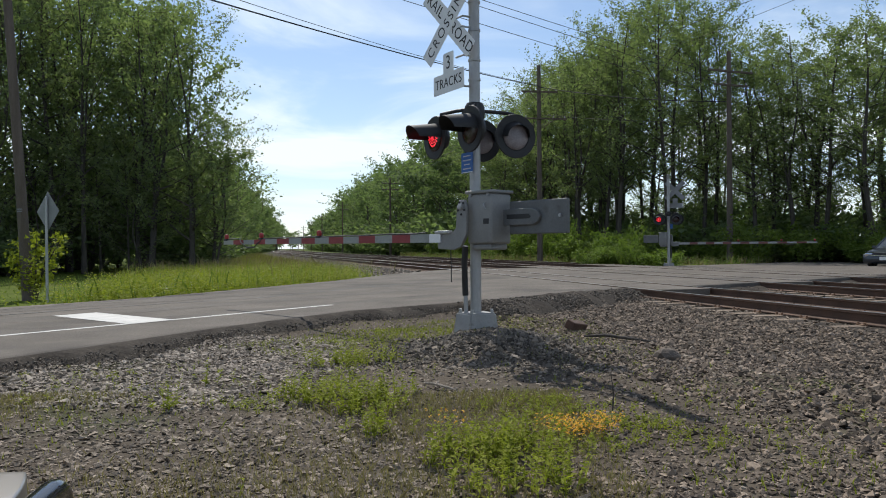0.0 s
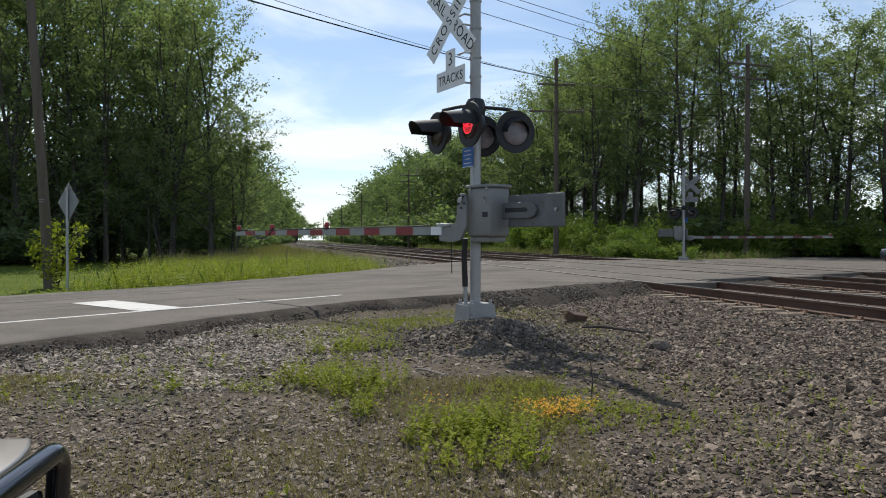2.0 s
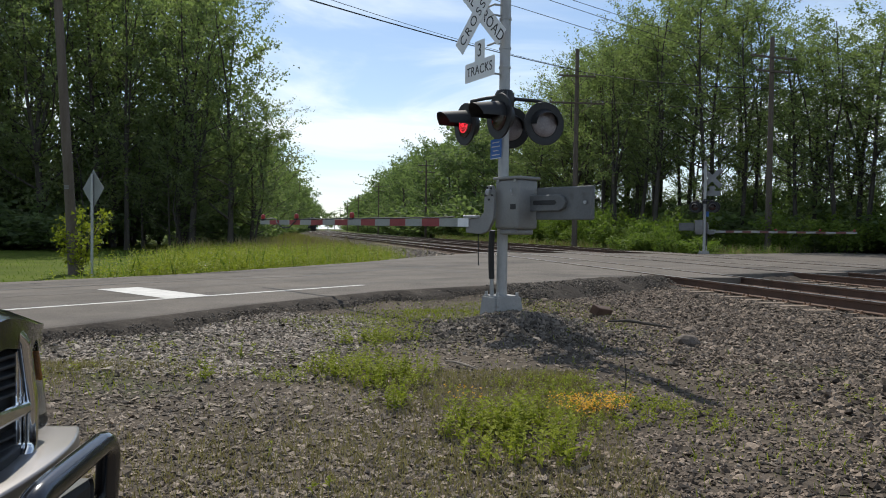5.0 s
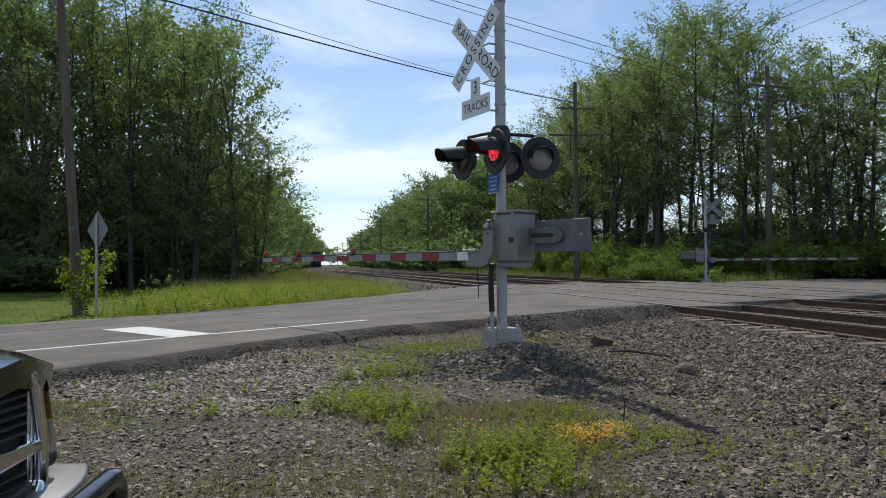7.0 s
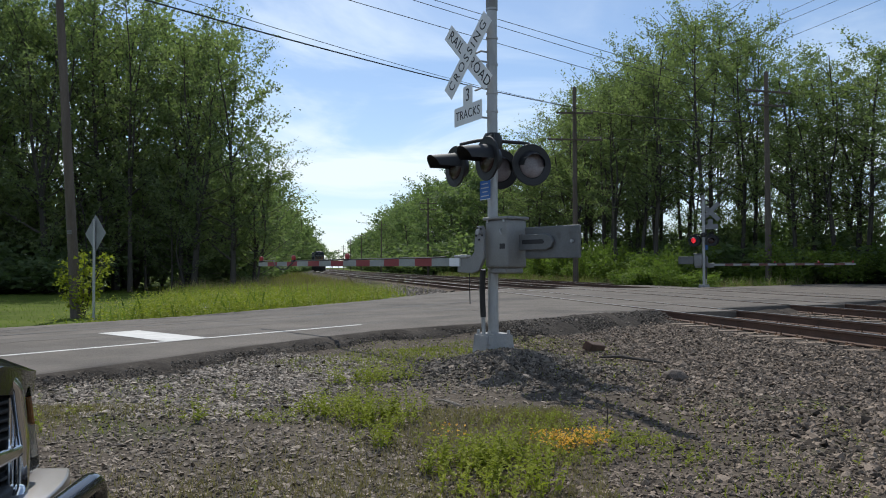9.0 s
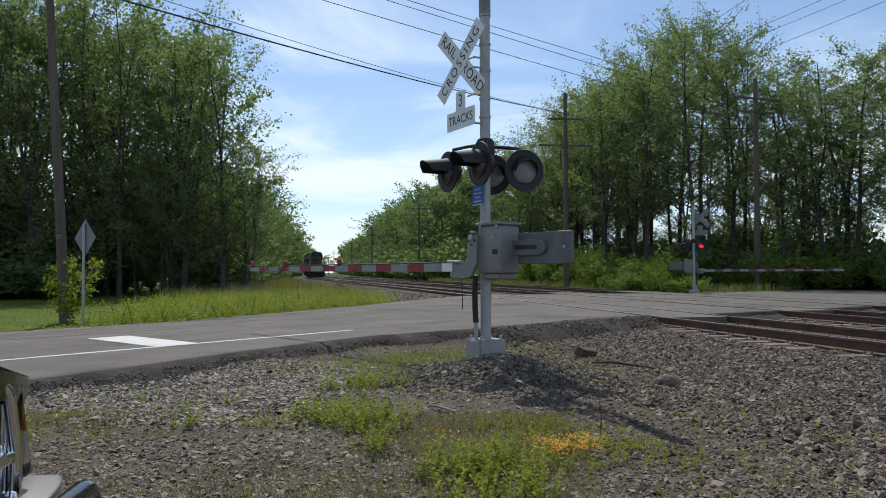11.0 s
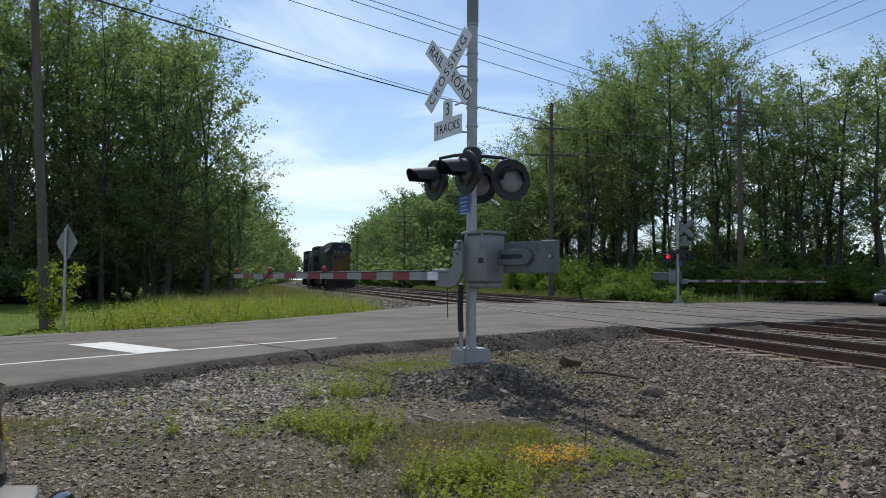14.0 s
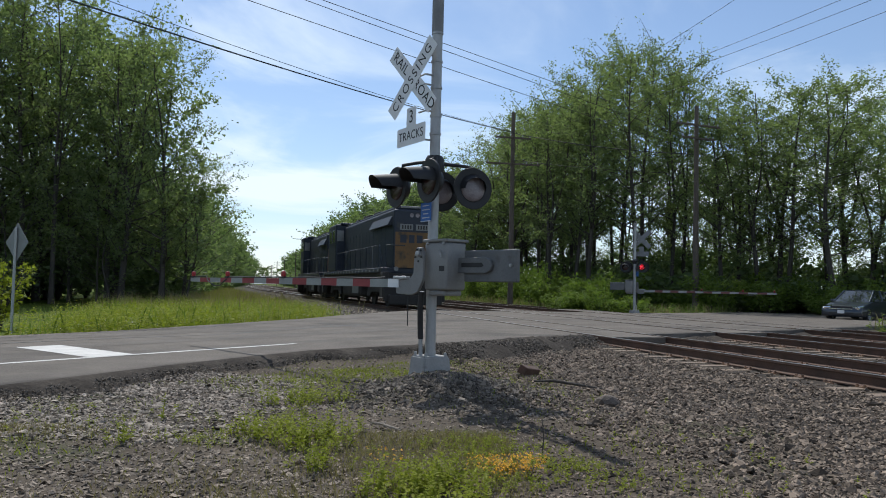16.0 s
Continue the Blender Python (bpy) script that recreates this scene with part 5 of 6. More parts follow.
NEAR_WEEDS = [(-0.99, 7.15, 0.26, 0.9), (-0.74, 7.4, 0.28, 0.8), (-0.75, 5.55, 0.27, 1.6), (-0.52, 5.25, 0.22, 1.6), (-1.0, 5.75, 0.22, 1.1), (-0.42, 4.6, 0.17, 1.4), (-0.32, 5.7, 0.16, 0.7), (-1.92, 5.3, 0.10, 1.5),
              (-1.96, 6.2, 0.12, 0.8), (0.22, 4.1, 0.24, 1.5), (0.40, 4.0, 0.24, 1.5), (0.1, 3.85, 0.2, 1.3), (0.52, 4.45, 0.16, 0.9), (0.3, 3.5, 0.3, 1.2), (-3.0, 4.9, 0.10, 0.6), (-0.72, 6.3, 0.2, 0.5)]
weeds("green_weeds", 430, spots(NEAR_WEEDS), 0.20, 0.04, M["weed"], "bright green leafy weeds growing through the gravel", 11, 15)
weeds("low_weeds", 620, spots([(0.55, 5.2, 0.28, 1.0), (1.19, 4.68, 0.2, 1.3), (0.8, 4.8, 0.26, 1.0), (0.85, 5.15, 0.25, 0.8), (-1.24, 5.5, 0.35, 0.4), (-0.4, 9.9, 0.5, 0.4), (-0.9, 9.0, 0.5, 0.3), (1.4, 4.28, 0.2, 0.5), (0.75, 4.3, 0.3, 0.6)]), 0.05, 0.026, M["weed"], "low creeping green weeds on the gravel", 12, 9)
weeds("strewn_weeds", 170, patchy(-3.6, 3.0, 2.8, 8.5, 1.1, 0.35), 0.07, 0.03, M["weed"], "single small weeds scattered over the gravel", 13, 8)
blossoms("orange_flowers", 430, spots([(0.78, 4.47, 0.14, 1.0), (0.64, 4.52, 0.09, 0.8), (0.93, 4.56, 0.10, 0.8), (0.70, 4.32, 0.08, 0.6), (0.03, 4.77, 0.10, 0.25), (-0.08, 4.8, 0.06, 0.15)]), 14)
blades("dry_grass", 24000, patchy(-4.2, 0.9, 2.6, 5.7, 1.3, 0.1, 4.0), 0.06, 0.0022, M["dry"], "thin dry grass on the gravel", 15)
blades("verge_grass", 5200, patchy(-3.2, 2.2, 2.6, 12.0, 0.9, 0.2, 2.0), 0.05, 0.0026, M["weed"], "short green grass tufts on the gravel", 16)
blades("edge_grass", 3400, lambda r, n: ((lambda t, o: (-4.2 + 5.2 * t + o, 6.3 + 6.2 * t - 0.9 * np.abs(o)))(0.35 + 0.65 * r.random(n), r.normal(size=n) * 0.35 + 0.35)), 0.045, 0.003, M["weed"], "short grass along the broken road edge", 17)


def field(r, n):
    y = 14 + 34 * r.random(4 * n) ** 1.5
    x = -30 + 32 * r.random(4 * n)
    o = track_off(x, y)
    ok = ((x + 7.9) * RN.x + (y - 12.7) * RN.y > 0.15) & (o < -5.0 + 0.6 * r.normal(size=4 * n)) & (x > -7.6 - 0.34 * (y - 17) + 0.7 * r.normal(size=4 * n)) & ~inside(x, y, ROAD_POLY)
    return x[ok][:n], y[ok][:n]


def lawn_at(r, n):
    y = 6 + 40 * r.random(4 * n) ** 1.6
    x = -40 + 36 * r.random(4 * n)
    ok = ((x + 7.9) * RN.x + (y - 12.7) * RN.y > 0.1) & (x < -6.6 - 0.30 * (y - 17)) & ~inside(x, y, ROAD_POLY)
    return x[ok][:n], y[ok][:n]


def bank(r, n):
    y = 22 + 70 * r.random(n) ** 1.3
    o = 10.9 + 5.5 * r.random(n) + np.maximum(0, 50 - y) * 0.45 * r.random(n)
    s = np.interp(y, SLOPE_Y, SLOPE_V)
    return np.interp(y, _ys, _xs) + o / np.hypot(1, s), y - o * s / np.hypot(1, s)


def left_strip(r, n):
    y = 42 + 90 * r.random(n) ** 1.3
    o = -4.6 - 6.5 * r.random(n)
    s = np.interp(y, SLOPE_Y, SLOPE_V)
    return np.interp(y, _ys, _xs) + o / np.hypot(1, s), y - o * s / np.hypot(1, s)


weeds("field_weeds", 8500, field, 0.5, 0.10, M["weed"], "tall yellow-green weeds in the field by the tracks", 21, 9)
blades("field_grass", 3500, field, 0.55, 0.009, M["bush"], "tall green grass in the field by the tracks", 22, 0.25)


def field_back(r, n):
    x, y = field(r, 3 * n)
    ok = y > 27 + 3 * r.normal(size=len(x))
    return x[ok][:n], y[ok][:n]


blades("field_straw", 2600, field_back, 0.75, 0.006, M["dry"], "tall pale straw standing at the back of the field", 28, 0.15)
blades("lawn_grass", 16000, lawn_at, 0.06, 0.012, M["bush"], "short mown lawn beyond the road", 23)
weeds("bank_weeds", 4000, bank, 0.6, 0.16, M["bush"], "rough green weeds before the wood", 24, 8)
blades("bank_grass", 7000, bank, 0.6, 0.016, M["dry"], "tall pale grass before the wood", 25, 0.25)
blades("strip_straw", 5000, left_strip, 0.85, 0.012, M["dry"], "tall pale straw along the railway", 29, 0.22)
blades("strip_grass", 6000, left_strip, 0.6, 0.02, M["weed"], "tall grass along the railway", 26, 0.25)
weeds("seed_heads", 500, field, 0.42, 0.05, M["paint"], "small pale seed heads among the weeds", 27, 3)


# broken dark edge of the asphalt
def shoulder_strip():
    bm = bmesh.new()
    pts = np.array(NEAR_EDGE[1:])
    d = np.concatenate([[0], np.cumsum(np.hypot(*np.diff(pts, axis=0).T))])
    t = np.arange(0, d[-1], 0.12)
    X, Y = np.interp(t, d, pts[:, 0]), np.interp(t, d, pts[:, 1])
    r = np.random.default_rng(5)
    rows = []
    for k, (x, y) in enumerate(zip(X, Y)):
        i = min(max(k, 1), len(X) - 2)
        tx, ty = X[i + 1] - X[i - 1], Y[i + 1] - Y[i - 1]
        n = math.hypot(tx, ty)
        nx, ny = ty / n, -tx / n
        row = []
        wide = 0.30 + 0.10 * math.sin(k * 0.31) + 0.08 * r.random() + (0.5 if x > 0.2 else 0)
        for j, u in enumerate((-0.10, 0.06, 0.35, 0.7, 1.0)):
            px_, py_ = x + nx * wide * u, y + ny * wide * u
            rz, gz = float(road_z(px_, py_)), float(ground_z(px_, py_))
            z = rz + 0.008 if j <= 1 else (rz * (1 - u) + (gz + 0.004) * u + r.normal() * 0.02 + (0.09 * math.sin(u * 3.1) if x > 0.2 else 0))
            row.append(bm.verts.new((px_, py_, gz - 0.03 if j == 4 else z)))
        rows.append(row)
    for a, b in zip(rows, rows[1:]):
        for k in range(4):
            bm.faces.new((a[k], a[k + 1], b[k + 1], b[k])).smooth = True
    bmesh.ops.recalc_face_normals(bm, faces=bm.faces)
    return tagged(part("road_shoulder", bm, M["patch"]), "dark crumbling asphalt edge that falls to the gravel", "road edge", kind="structure")


shoulder_strip()


# ---- poles, wires, signs ----
def utility_pole(x, y, height, r, lean=(0, 0), arms=(), label="weathered wooden utility pole with crossarms"):
    z = float(ground_z(x, y))
    p = tagged(empty("utility_pole", pose(x, y, z)), label, "utility pole", "utility poles")
    part("shaft", tube([(lean[0] * q * height, lean[1] * q * height, q * height - 0.3 * (q == 0)) for q in np.linspace(0, 1, 7)], [r * (1 - 0.35 * q) for q in np.linspace(0, 1, 7)], 14), M["pole"], p, "", None, 60)
    for h, half, turn, braced in arms:
        m = pose(lean[0] * h, lean[1] * h, h, 0, 0, turn)
        a = part("crossarm", box(2 * half, 0.10, 0.12, pose(0, -0.16, 0), 0.01), M["pole"], p, "", m)
        if braced:
            for s in (-1, 1):
                part("brace", rod((s * half * 0.55, -0.18, -0.05), (0, -0.15, -0.75), 0.022, seg=6), M["pole"], a)
        for s in (-0.92, -0.5, 0.5, 0.92):
            part("insulator", spin([(0.02, 0.05), (0.045, 0.09), (0.03, 0.12), (0.05, 0.15), (0.03, 0.19), (0, 0.20)], 10, pose(s * half, -0.16, 0)), M["insulator"], a)
    return p


PL = (-9.52, 17.6)
PU = (6.64, 51.6)
PR = (16.9, 44.8)
pole_left = utility_pole(*PL, 9.6, 0.125, (-0.062, 0.0), (), "weathered wooden utility pole with a metal tag")
for k in range(2):
    part("tag", box(0.12, 0.006, 0.025, pose(-0.125, -0.125, 2.05 + 0.05 * k)), M["sign_back"], pole_left, "small metal tag")
utility_pole(*PU, 13.3, 0.19, (0, 0), ((11.5, 1.25, 8, True), (9.7, 1.9, 8, True)))
utility_pole(*PR, 12.6, 0.19, (0, 0), ((11.4, 1.6, 20, False), (10.6, 1.2, 20, False)))
for yy in (104, 158, 212, 268, 330, 400):
    x, y, h = track_at(yy, 12.4)
    utility_pole(x, y, 11.0, 0.17, (0, 0), ((10.2, 1.2, math.degrees(h), False), (9.3, 1.2, math.degrees(h), False)))


def wire(a, b, sag, r, name="overhead_wire", label="thin dark overhead wire strung between poles"):
    a, b = Vector(a), Vector(b)
    pts = []
    for q in np.linspace(0, 1, 25):
        p = a.lerp(b, float(q))
        p.z -= sag * 4 * q * (1 - q)
        pts.append(p)
    return tagged(part(name, tube(pts, r, 6), M["cable"]), label, "wire", "overhead wires")


THICK = "thick black overhead cable between utility poles"
wire((-9.97, PL[1], 8.15), (PU[0], PU[1] - 0.2, 11.75), 0.25, 0.028, label=THICK)
wire((-9.97, PL[1], 8.55), (PU[0], PU[1] - 0.2, 11.80), 0.35, 0.012)
wire((PU[0], PU[1] - 0.2, 11.70), (PR[0], PR[1], 9.4), 0.25, 0.024, label=THICK)
wire((PU[0], PU[1] - 0.2, 9.85), (PR[0], PR[1], 8.2), 0.15, 0.014)
for a, b in (((16.05, 44.77, 11.05), (-10.35, 23.97, 12.63)), ((16.05, 44.77, 10.56), (-10.35, 23.97, 12.46)), ((16.05, 44.77, 9.83), (-10.35, 23.97, 11.68))):
    wire(a, b, 0.08, 0.014)
# a second line that comes out of the right wood and passes high over the road
for b0, r0, b1, r1 in ((0.279, 0.249, 0.640, 0.393), (0.279, 0.270, 0.640, 0.417), (0.279, 0.278, 0.640, 0.436), (0.279, 0.302, 0.520, 0.468)):
    wire((0.19 + b0 * 52.0, 51.6, 1.02 + r0 * 52.0), (0.19 + b1 * 38.0, 37.6, 1.02 + r1 * 38.0), 0.12, 0.014)
fx, fy, fh = track_at(104, 12.4)
for s in (-1.1, -0.5, 0.5, 1.1):
    wire((PU[0] + s * 1.5, PU[1], 9.85), (fx + s, fy, 10.3), 0.5, 0.010)
    wire((PU[0] + s, PU[1], 11.65), (fx + s, fy, 11.0), 0.5, 0.010)

ds = tagged(empty("diamond_sign", pose(-8.5, 16.45, -0.14)), "back of a bare metal diamond road sign on a post", "road sign")
part("post", box(0.055, 0.035, 2.35, pose(0, 0, 1.1), 0.006), M["galv"], ds)
plate = part("plate", slab([(0, -0.43), (0.43, 0), (0, 0.43), (-0.43, 0)], -0.0015, 0.0015), M["sign_back"], ds, "unpainted diamond-shaped metal plate", pose(0, 0, 1.95, 90, 0, -33) @ pose(0, 0, -0.03))
for z in (-0.25, 0.25):
    part("bolt", spin([(0.012, 0), (0.012, 0.01), (0, 0.012)], 6, pose(0, z, 0.002)), M["galv"], plate)

pb = shrub("bush", 1.6, 0.62, 1100, 0.05, 91, M["weed"], 12)
tagged(pb, "small yellow-green bush at the foot of the pole", "bush", "bushes by the road")
pb.matrix_basis = pose(PL[0] + 0.08, PL[1] + 0.12, float(ground_z(PL[0], PL[1] + 0.12)))

# odds and ends on the ground
st = tagged(empty("stick", pose(-0.05, 5.85, float(ground_z(-0.05, 5.85)) + 0.025, 0, 4, -42)), "pale splintered stick lying on the gravel", "stick")
part("wood", tube([(-0.17, 0, 0), (-0.05, 0.012, 0.01), (0.08, -0.006, 0.012), (0.18, 0.01, 0.0)], [0.007, 0.013, 0.012, 0.005], 6), M["wood"], st)
bd = tagged(empty("timber_offcut", pose(1.78, 10.25, float(ground_z(1.78, 10.25)) + 0.06, 24, 8, 55)), "rotten dark timber block leaning in the gravel", "timber")
part("block", box(0.42, 0.13, 0.12, None, 0.015), M["rust"], bd)
cb = tagged(empty("branch", pose(2.05, 9.0, float(ground_z(2.05, 9.0)) + 0.03, 0, 3, -20)), "thin dark branch lying on the ballast", "branch")
part("wood", tube([(-0.4, 0, 0), (-0.15, 0.03, 0.03), (0.15, -0.02, 0.02), (0.45, 0.02, 0.0)], [0.012, 0.02, 0.017, 0.008], 7), M["bark"], cb)
rk = tagged(empty("rock", pose(2.22, 7.6, float(ground_z(2.22, 7.6)) + 0.03, 0, 0, 15)), "large brown-grey rock lying on the ballast", "rock")
rb = bmesh.new()
bmesh.ops.create_icosphere(rb, subdivisions=2, radius=0.13)
for v in rb.verts:
    v.co = Vector((v.co.x * 1.1, v.co.y * 0.8, v.co.z * 0.62)) * (1 + 0.22 * noise.noise(v.co * 9))
part("lump", rb, M["pole"], rk)
sm = tagged(empty("weed_stem", pose(1.1, 5.05, float(ground_z(1.1, 5.05)))), "single dry upright weed stem", "weed")
part("stem", tube([(0, 0, 0), (0.01, 0, 0.12), (-0.005, 0.01, 0.26)], [0.006, 0.005, 0.002], 6), M["bark"], sm)


# ---- the train ----
def locomotive(label, front_marks=True, long=1.0):
    """A road engine that runs long hood first. Local +x is ahead, z 0 the rail head, x 0 the middle."""
    e = tagged(empty("locomotive", pose(0, 0, 0)), label, "locomotive", "locomotives of the train")
    L = 8.6
    part("underframe", box(2 * L - 0.6, 2.7, 0.30, pose(0, 0, 1.32), 0.03), M["loco_black"], e)
    sill = part("side_sill", box(2 * L - 0.9, 2.95, 0.22, pose(0, 0, 1.58), 0.03), M["loco_blue"], e)
    for k in range(-9, 10):
        for s in (-1, 1):
            part("sill_mark", box(0.32, 0.006, 0.10, pose(k * 0.82, s * 1.478, 1.58)), M["loco_white"], sill)
    tank = part("fuel_tank", box(4.6, 2.3, 0.85, pose(-0.3, 0, 0.75), 0.16, seg=3), M["loco_black"], e, "grimy fuel tank under the frame")
    part("tank_panel", box(1.6, 0.01, 0.5, pose(1.0, -1.155, 0.75)), M["loco_white"], tank)
    # hood
    hood = part("long_hood", box(11.6, 1.95, 2.55, pose(2.45, 0, 2.96), 0.10, seg=3), M["loco_blue"], e, "dark blue long hood with doors")
    part("hood_cap", slab([(-3.35, -0.80), (8.15, -0.80), (8.15, 0.80), (-3.35, 0.80)], 4.22, 4.40, 0.07), M["loco_blue"], hood)
    part("flared_radiator", slab([(0.9, 4.10), (1.2, 3.55), (-1.2, 3.55), (-0.9, 4.10)], -1.9, 1.9, 0.02, pose(6.0, 0, 0) @ pose(0, 0, 0, 90, 0, 90)), M["loco_blue"], hood)
    for x in (5.0, 6.9):
        part("roof_fan", spin([(0.62, 4.36), (0.62, 4.56), (0.5, 4.60), (0, 4.60)], 24, pose(x, 0, 0)), M["loco_black"], hood)
    for x, w, h in ((3.0, 1.2, 0.22), (0.6, 1.6, 0.26), (-1.8, 0.8, 0.18)):
        part("roof_hatch", box(w, 1.1, h, pose(x, 0, 4.46), 0.04), M["loco_black"], hood)
    part("exhaust", box(0.7, 0.5, 0.35, pose(1.9, 0, 4.5), 0.03), M["loco_black"], hood)
    for k in range(12):
        for s in (-1, 1):
            part("hood_door", box(0.74, 0.012, 1.65, pose(-2.75 + 0.83 * k, s * 0.978, 2.75), 0.004), M["loco_blue"], hood)
    # nose end of the long hood
    part("front_panel", box(0.02, 1.80, 1.55, pose(8.252, 0, 2.47), 0.006), M["loco_yellow"], hood, "faded yellow panel on the hood's end")
    for s in (-1, 1):
        nb = part("number_board", box(0.03, 0.62, 0.26, pose(8.262, s * 0.38, 3.46), 0.01), M["loco_white"], hood, "white number board with dark bars")
        for k in range(4):
            part("digit_bar", box(0.006, 0.07, 0.16, pose(8.28, s * 0.38 - 0.19 + 0.127 * k, 3.46)), M["loco_black"], nb)
    for s in (-0.14, 0.14):
        part("headlight", spin([(0.10, 0), (0.09, 0.03), (0, 0.015)], 16, pose(8.25, s, 3.98, 0, 90, 0)), M["grey_lens"], hood)
    if front_marks:
        for y, w in ((-0.52, 0.30), (-0.12, 0.26), (0.26, 0.28)):
            part("emblem", box(0.006, w, 0.34, pose(8.265, y, 2.95), 0.002), M["loco_blue"], hood, "dark blue block of the painted emblem")
    part("cap_stripe", box(0.012, 1.3, 0.05, pose(8.16, 0, 4.33)), M["loco_white"], hood)
    # cab at the rear
    cab = part("cab", box(2.5, 3.0, 2.75, pose(-4.75, 0, 3.05), 0.09, seg=3), M["loco_blue"], e, "dark blue driver's cab")
    part("cab_roof", slab([(-6.1, -1.2), (-3.4, -1.2), (-3.4, 1.2), (-6.1, 1.2)], 4.36, 4.52, 0.06), M["loco_blue"], cab)
    for s in (-1, 1):
        for x in (-5.3, -4.2):
            part("side_window", box(0.75, 0.02, 0.72, pose(x, s * 1.502, 3.72), 0.01), M["dark_glass"], cab)
        # one pane is opaque white: the sky's reflection painted in, no glass
        part("front_window", box(0.02, 0.42, 0.62, pose(-3.492, s * 1.22, 3.75), 0.01), M["loco_white"] if s < 0 else M["dark_glass"], cab, "cab front window, one of the pair painted white as reflected sky")
    part("short_hood", box(2.0, 1.9, 1.7, pose(-7.0, 0, 2.5), 0.10, seg=3), M["loco_blue"], e)
    part("air_horn", box(0.35, 0.35, 0.16, pose(-3.9, 0.4, 4.58), 0.03), M["loco_black"], cab)
    # ends, steps, couplers
    for d in (1, -1):
        part("pilot", box(0.16, 2.9, 0.95, pose(d * (L - 0.12), 0, 0.72), 0.03), M["loco_black"], e, "black end plate above the rails")
        part("plough", box(0.25, 2.5, 0.42, pose(d * (L + 0.02), 0, 0.33), 0.04), M["loco_black"], e)
        part("coupler", box(0.7, 0.28, 0.34, pose(d * (L + 0.25), 0, 0.88), 0.06), M["loco_black"], e)
        for s in (-1, 1):
            part("ditch_light", spin([(0.11, 0), (0.10, 0.05), (0, 0.03)], 14, pose(d * (L - 0.02), s * 0.92, 1.75, 0, 90 * d, 0)), M["loco_white"], e, "pale round ditch light")
            part("step_well", box(0.55, 0.30, 1.1, pose(d * (L - 0.5), s * 1.33, 0.95), 0.03), M["loco_black"], e)
            part("end_rail", tube([(d * (L - 0.15), s * 1.38, 1.7), (d * (L - 0.15), s * 1.38, 2.65), (d * (L - 0.15), s * 0.5, 2.65)], 0.022, 6), M["loco_blue"], e)
    # handrails along the walkway
    for s in (-1, 1):
        part("handrail", tube([(8.0, s * 1.42, 1.75), (7.4, s * 1.42, 2.68), (-3.3, s * 1.42, 2.68)], 0.022, 6), M["loco_blue"], e)
        for k in range(9):
            part("stanchion", rod((7.3 - 1.3 * k, s * 1.42, 1.68), (7.3 - 1.3 * k, s * 1.42, 2.68), 0.018, seg=6), M["loco_white"] if k in (1, 6) else M["loco_blue"], e)
    # bogies
    for bx in (5.4, -5.4):
        for s in (-1, 1):
            part("side_frame", slab([(-1.9, 0.42), (-1.6, 0.85), (1.6, 0.85), (1.9, 0.42), (1.2, 0.38), (0.9, 0.6), (-0.9, 0.6), (-1.2, 0.38)], -0.06, 0.06, 0.02, pose(bx, s * 1.02, 0, 90)), M["loco_black"], e)
        for wx in (-1.35, 1.35):
            for s in (-1, 1):
                part("wheel", spin([(0, -0.05), (0.50, -0.05), (0.54, -0.07), (0.54, -0.04), (0.51, 0.06), (0.2, 0.07), (0, 0.07)], 28, pose(bx + wx, s * 0.75, 0.51, 90 * s, 0, 0)), M["loco_black"], e)
    for o in e.children_recursive:
        if o.name.startswith(("wheel", "roof_fan", "ditch")):
            xm = sum(v.co.x for v in o.data.vertices) / len(o.data.vertices)
            o.data.transform(Matrix.Translation((xm * (long - 1), 0, 0)))
        else:
            o.data.transform(Matrix.Diagonal((long, 1, 1.07, 1)))
    return e


RAIL_TOP = 0.087
loco_a = locomotive("dark blue locomotive with a faded yellow front panel", long=1.11)
loco_b = locomotive("dark blue second locomotive coupled behind the first", False, 0.73)


# ---- the parked pickup ----
def rounded(points, r=0.04, n=4):
    """A polyline with its inner corners rounded."""
    out = [Vector(points[0])]
    for a, b, c in zip(points, points[1:], points[2:]):
        a, b, c = Vector(a), Vector(b), Vector(c)
        p, q = b + (a - b).normalized() * r, b + (c - b).normalized() * r
        for k in range(n + 1):
            t = k / n
            out.append(p * (1 - t) ** 2 + b * 2 * t * (1 - t) + q * t * t)
    return out + [Vector(points[-1])]


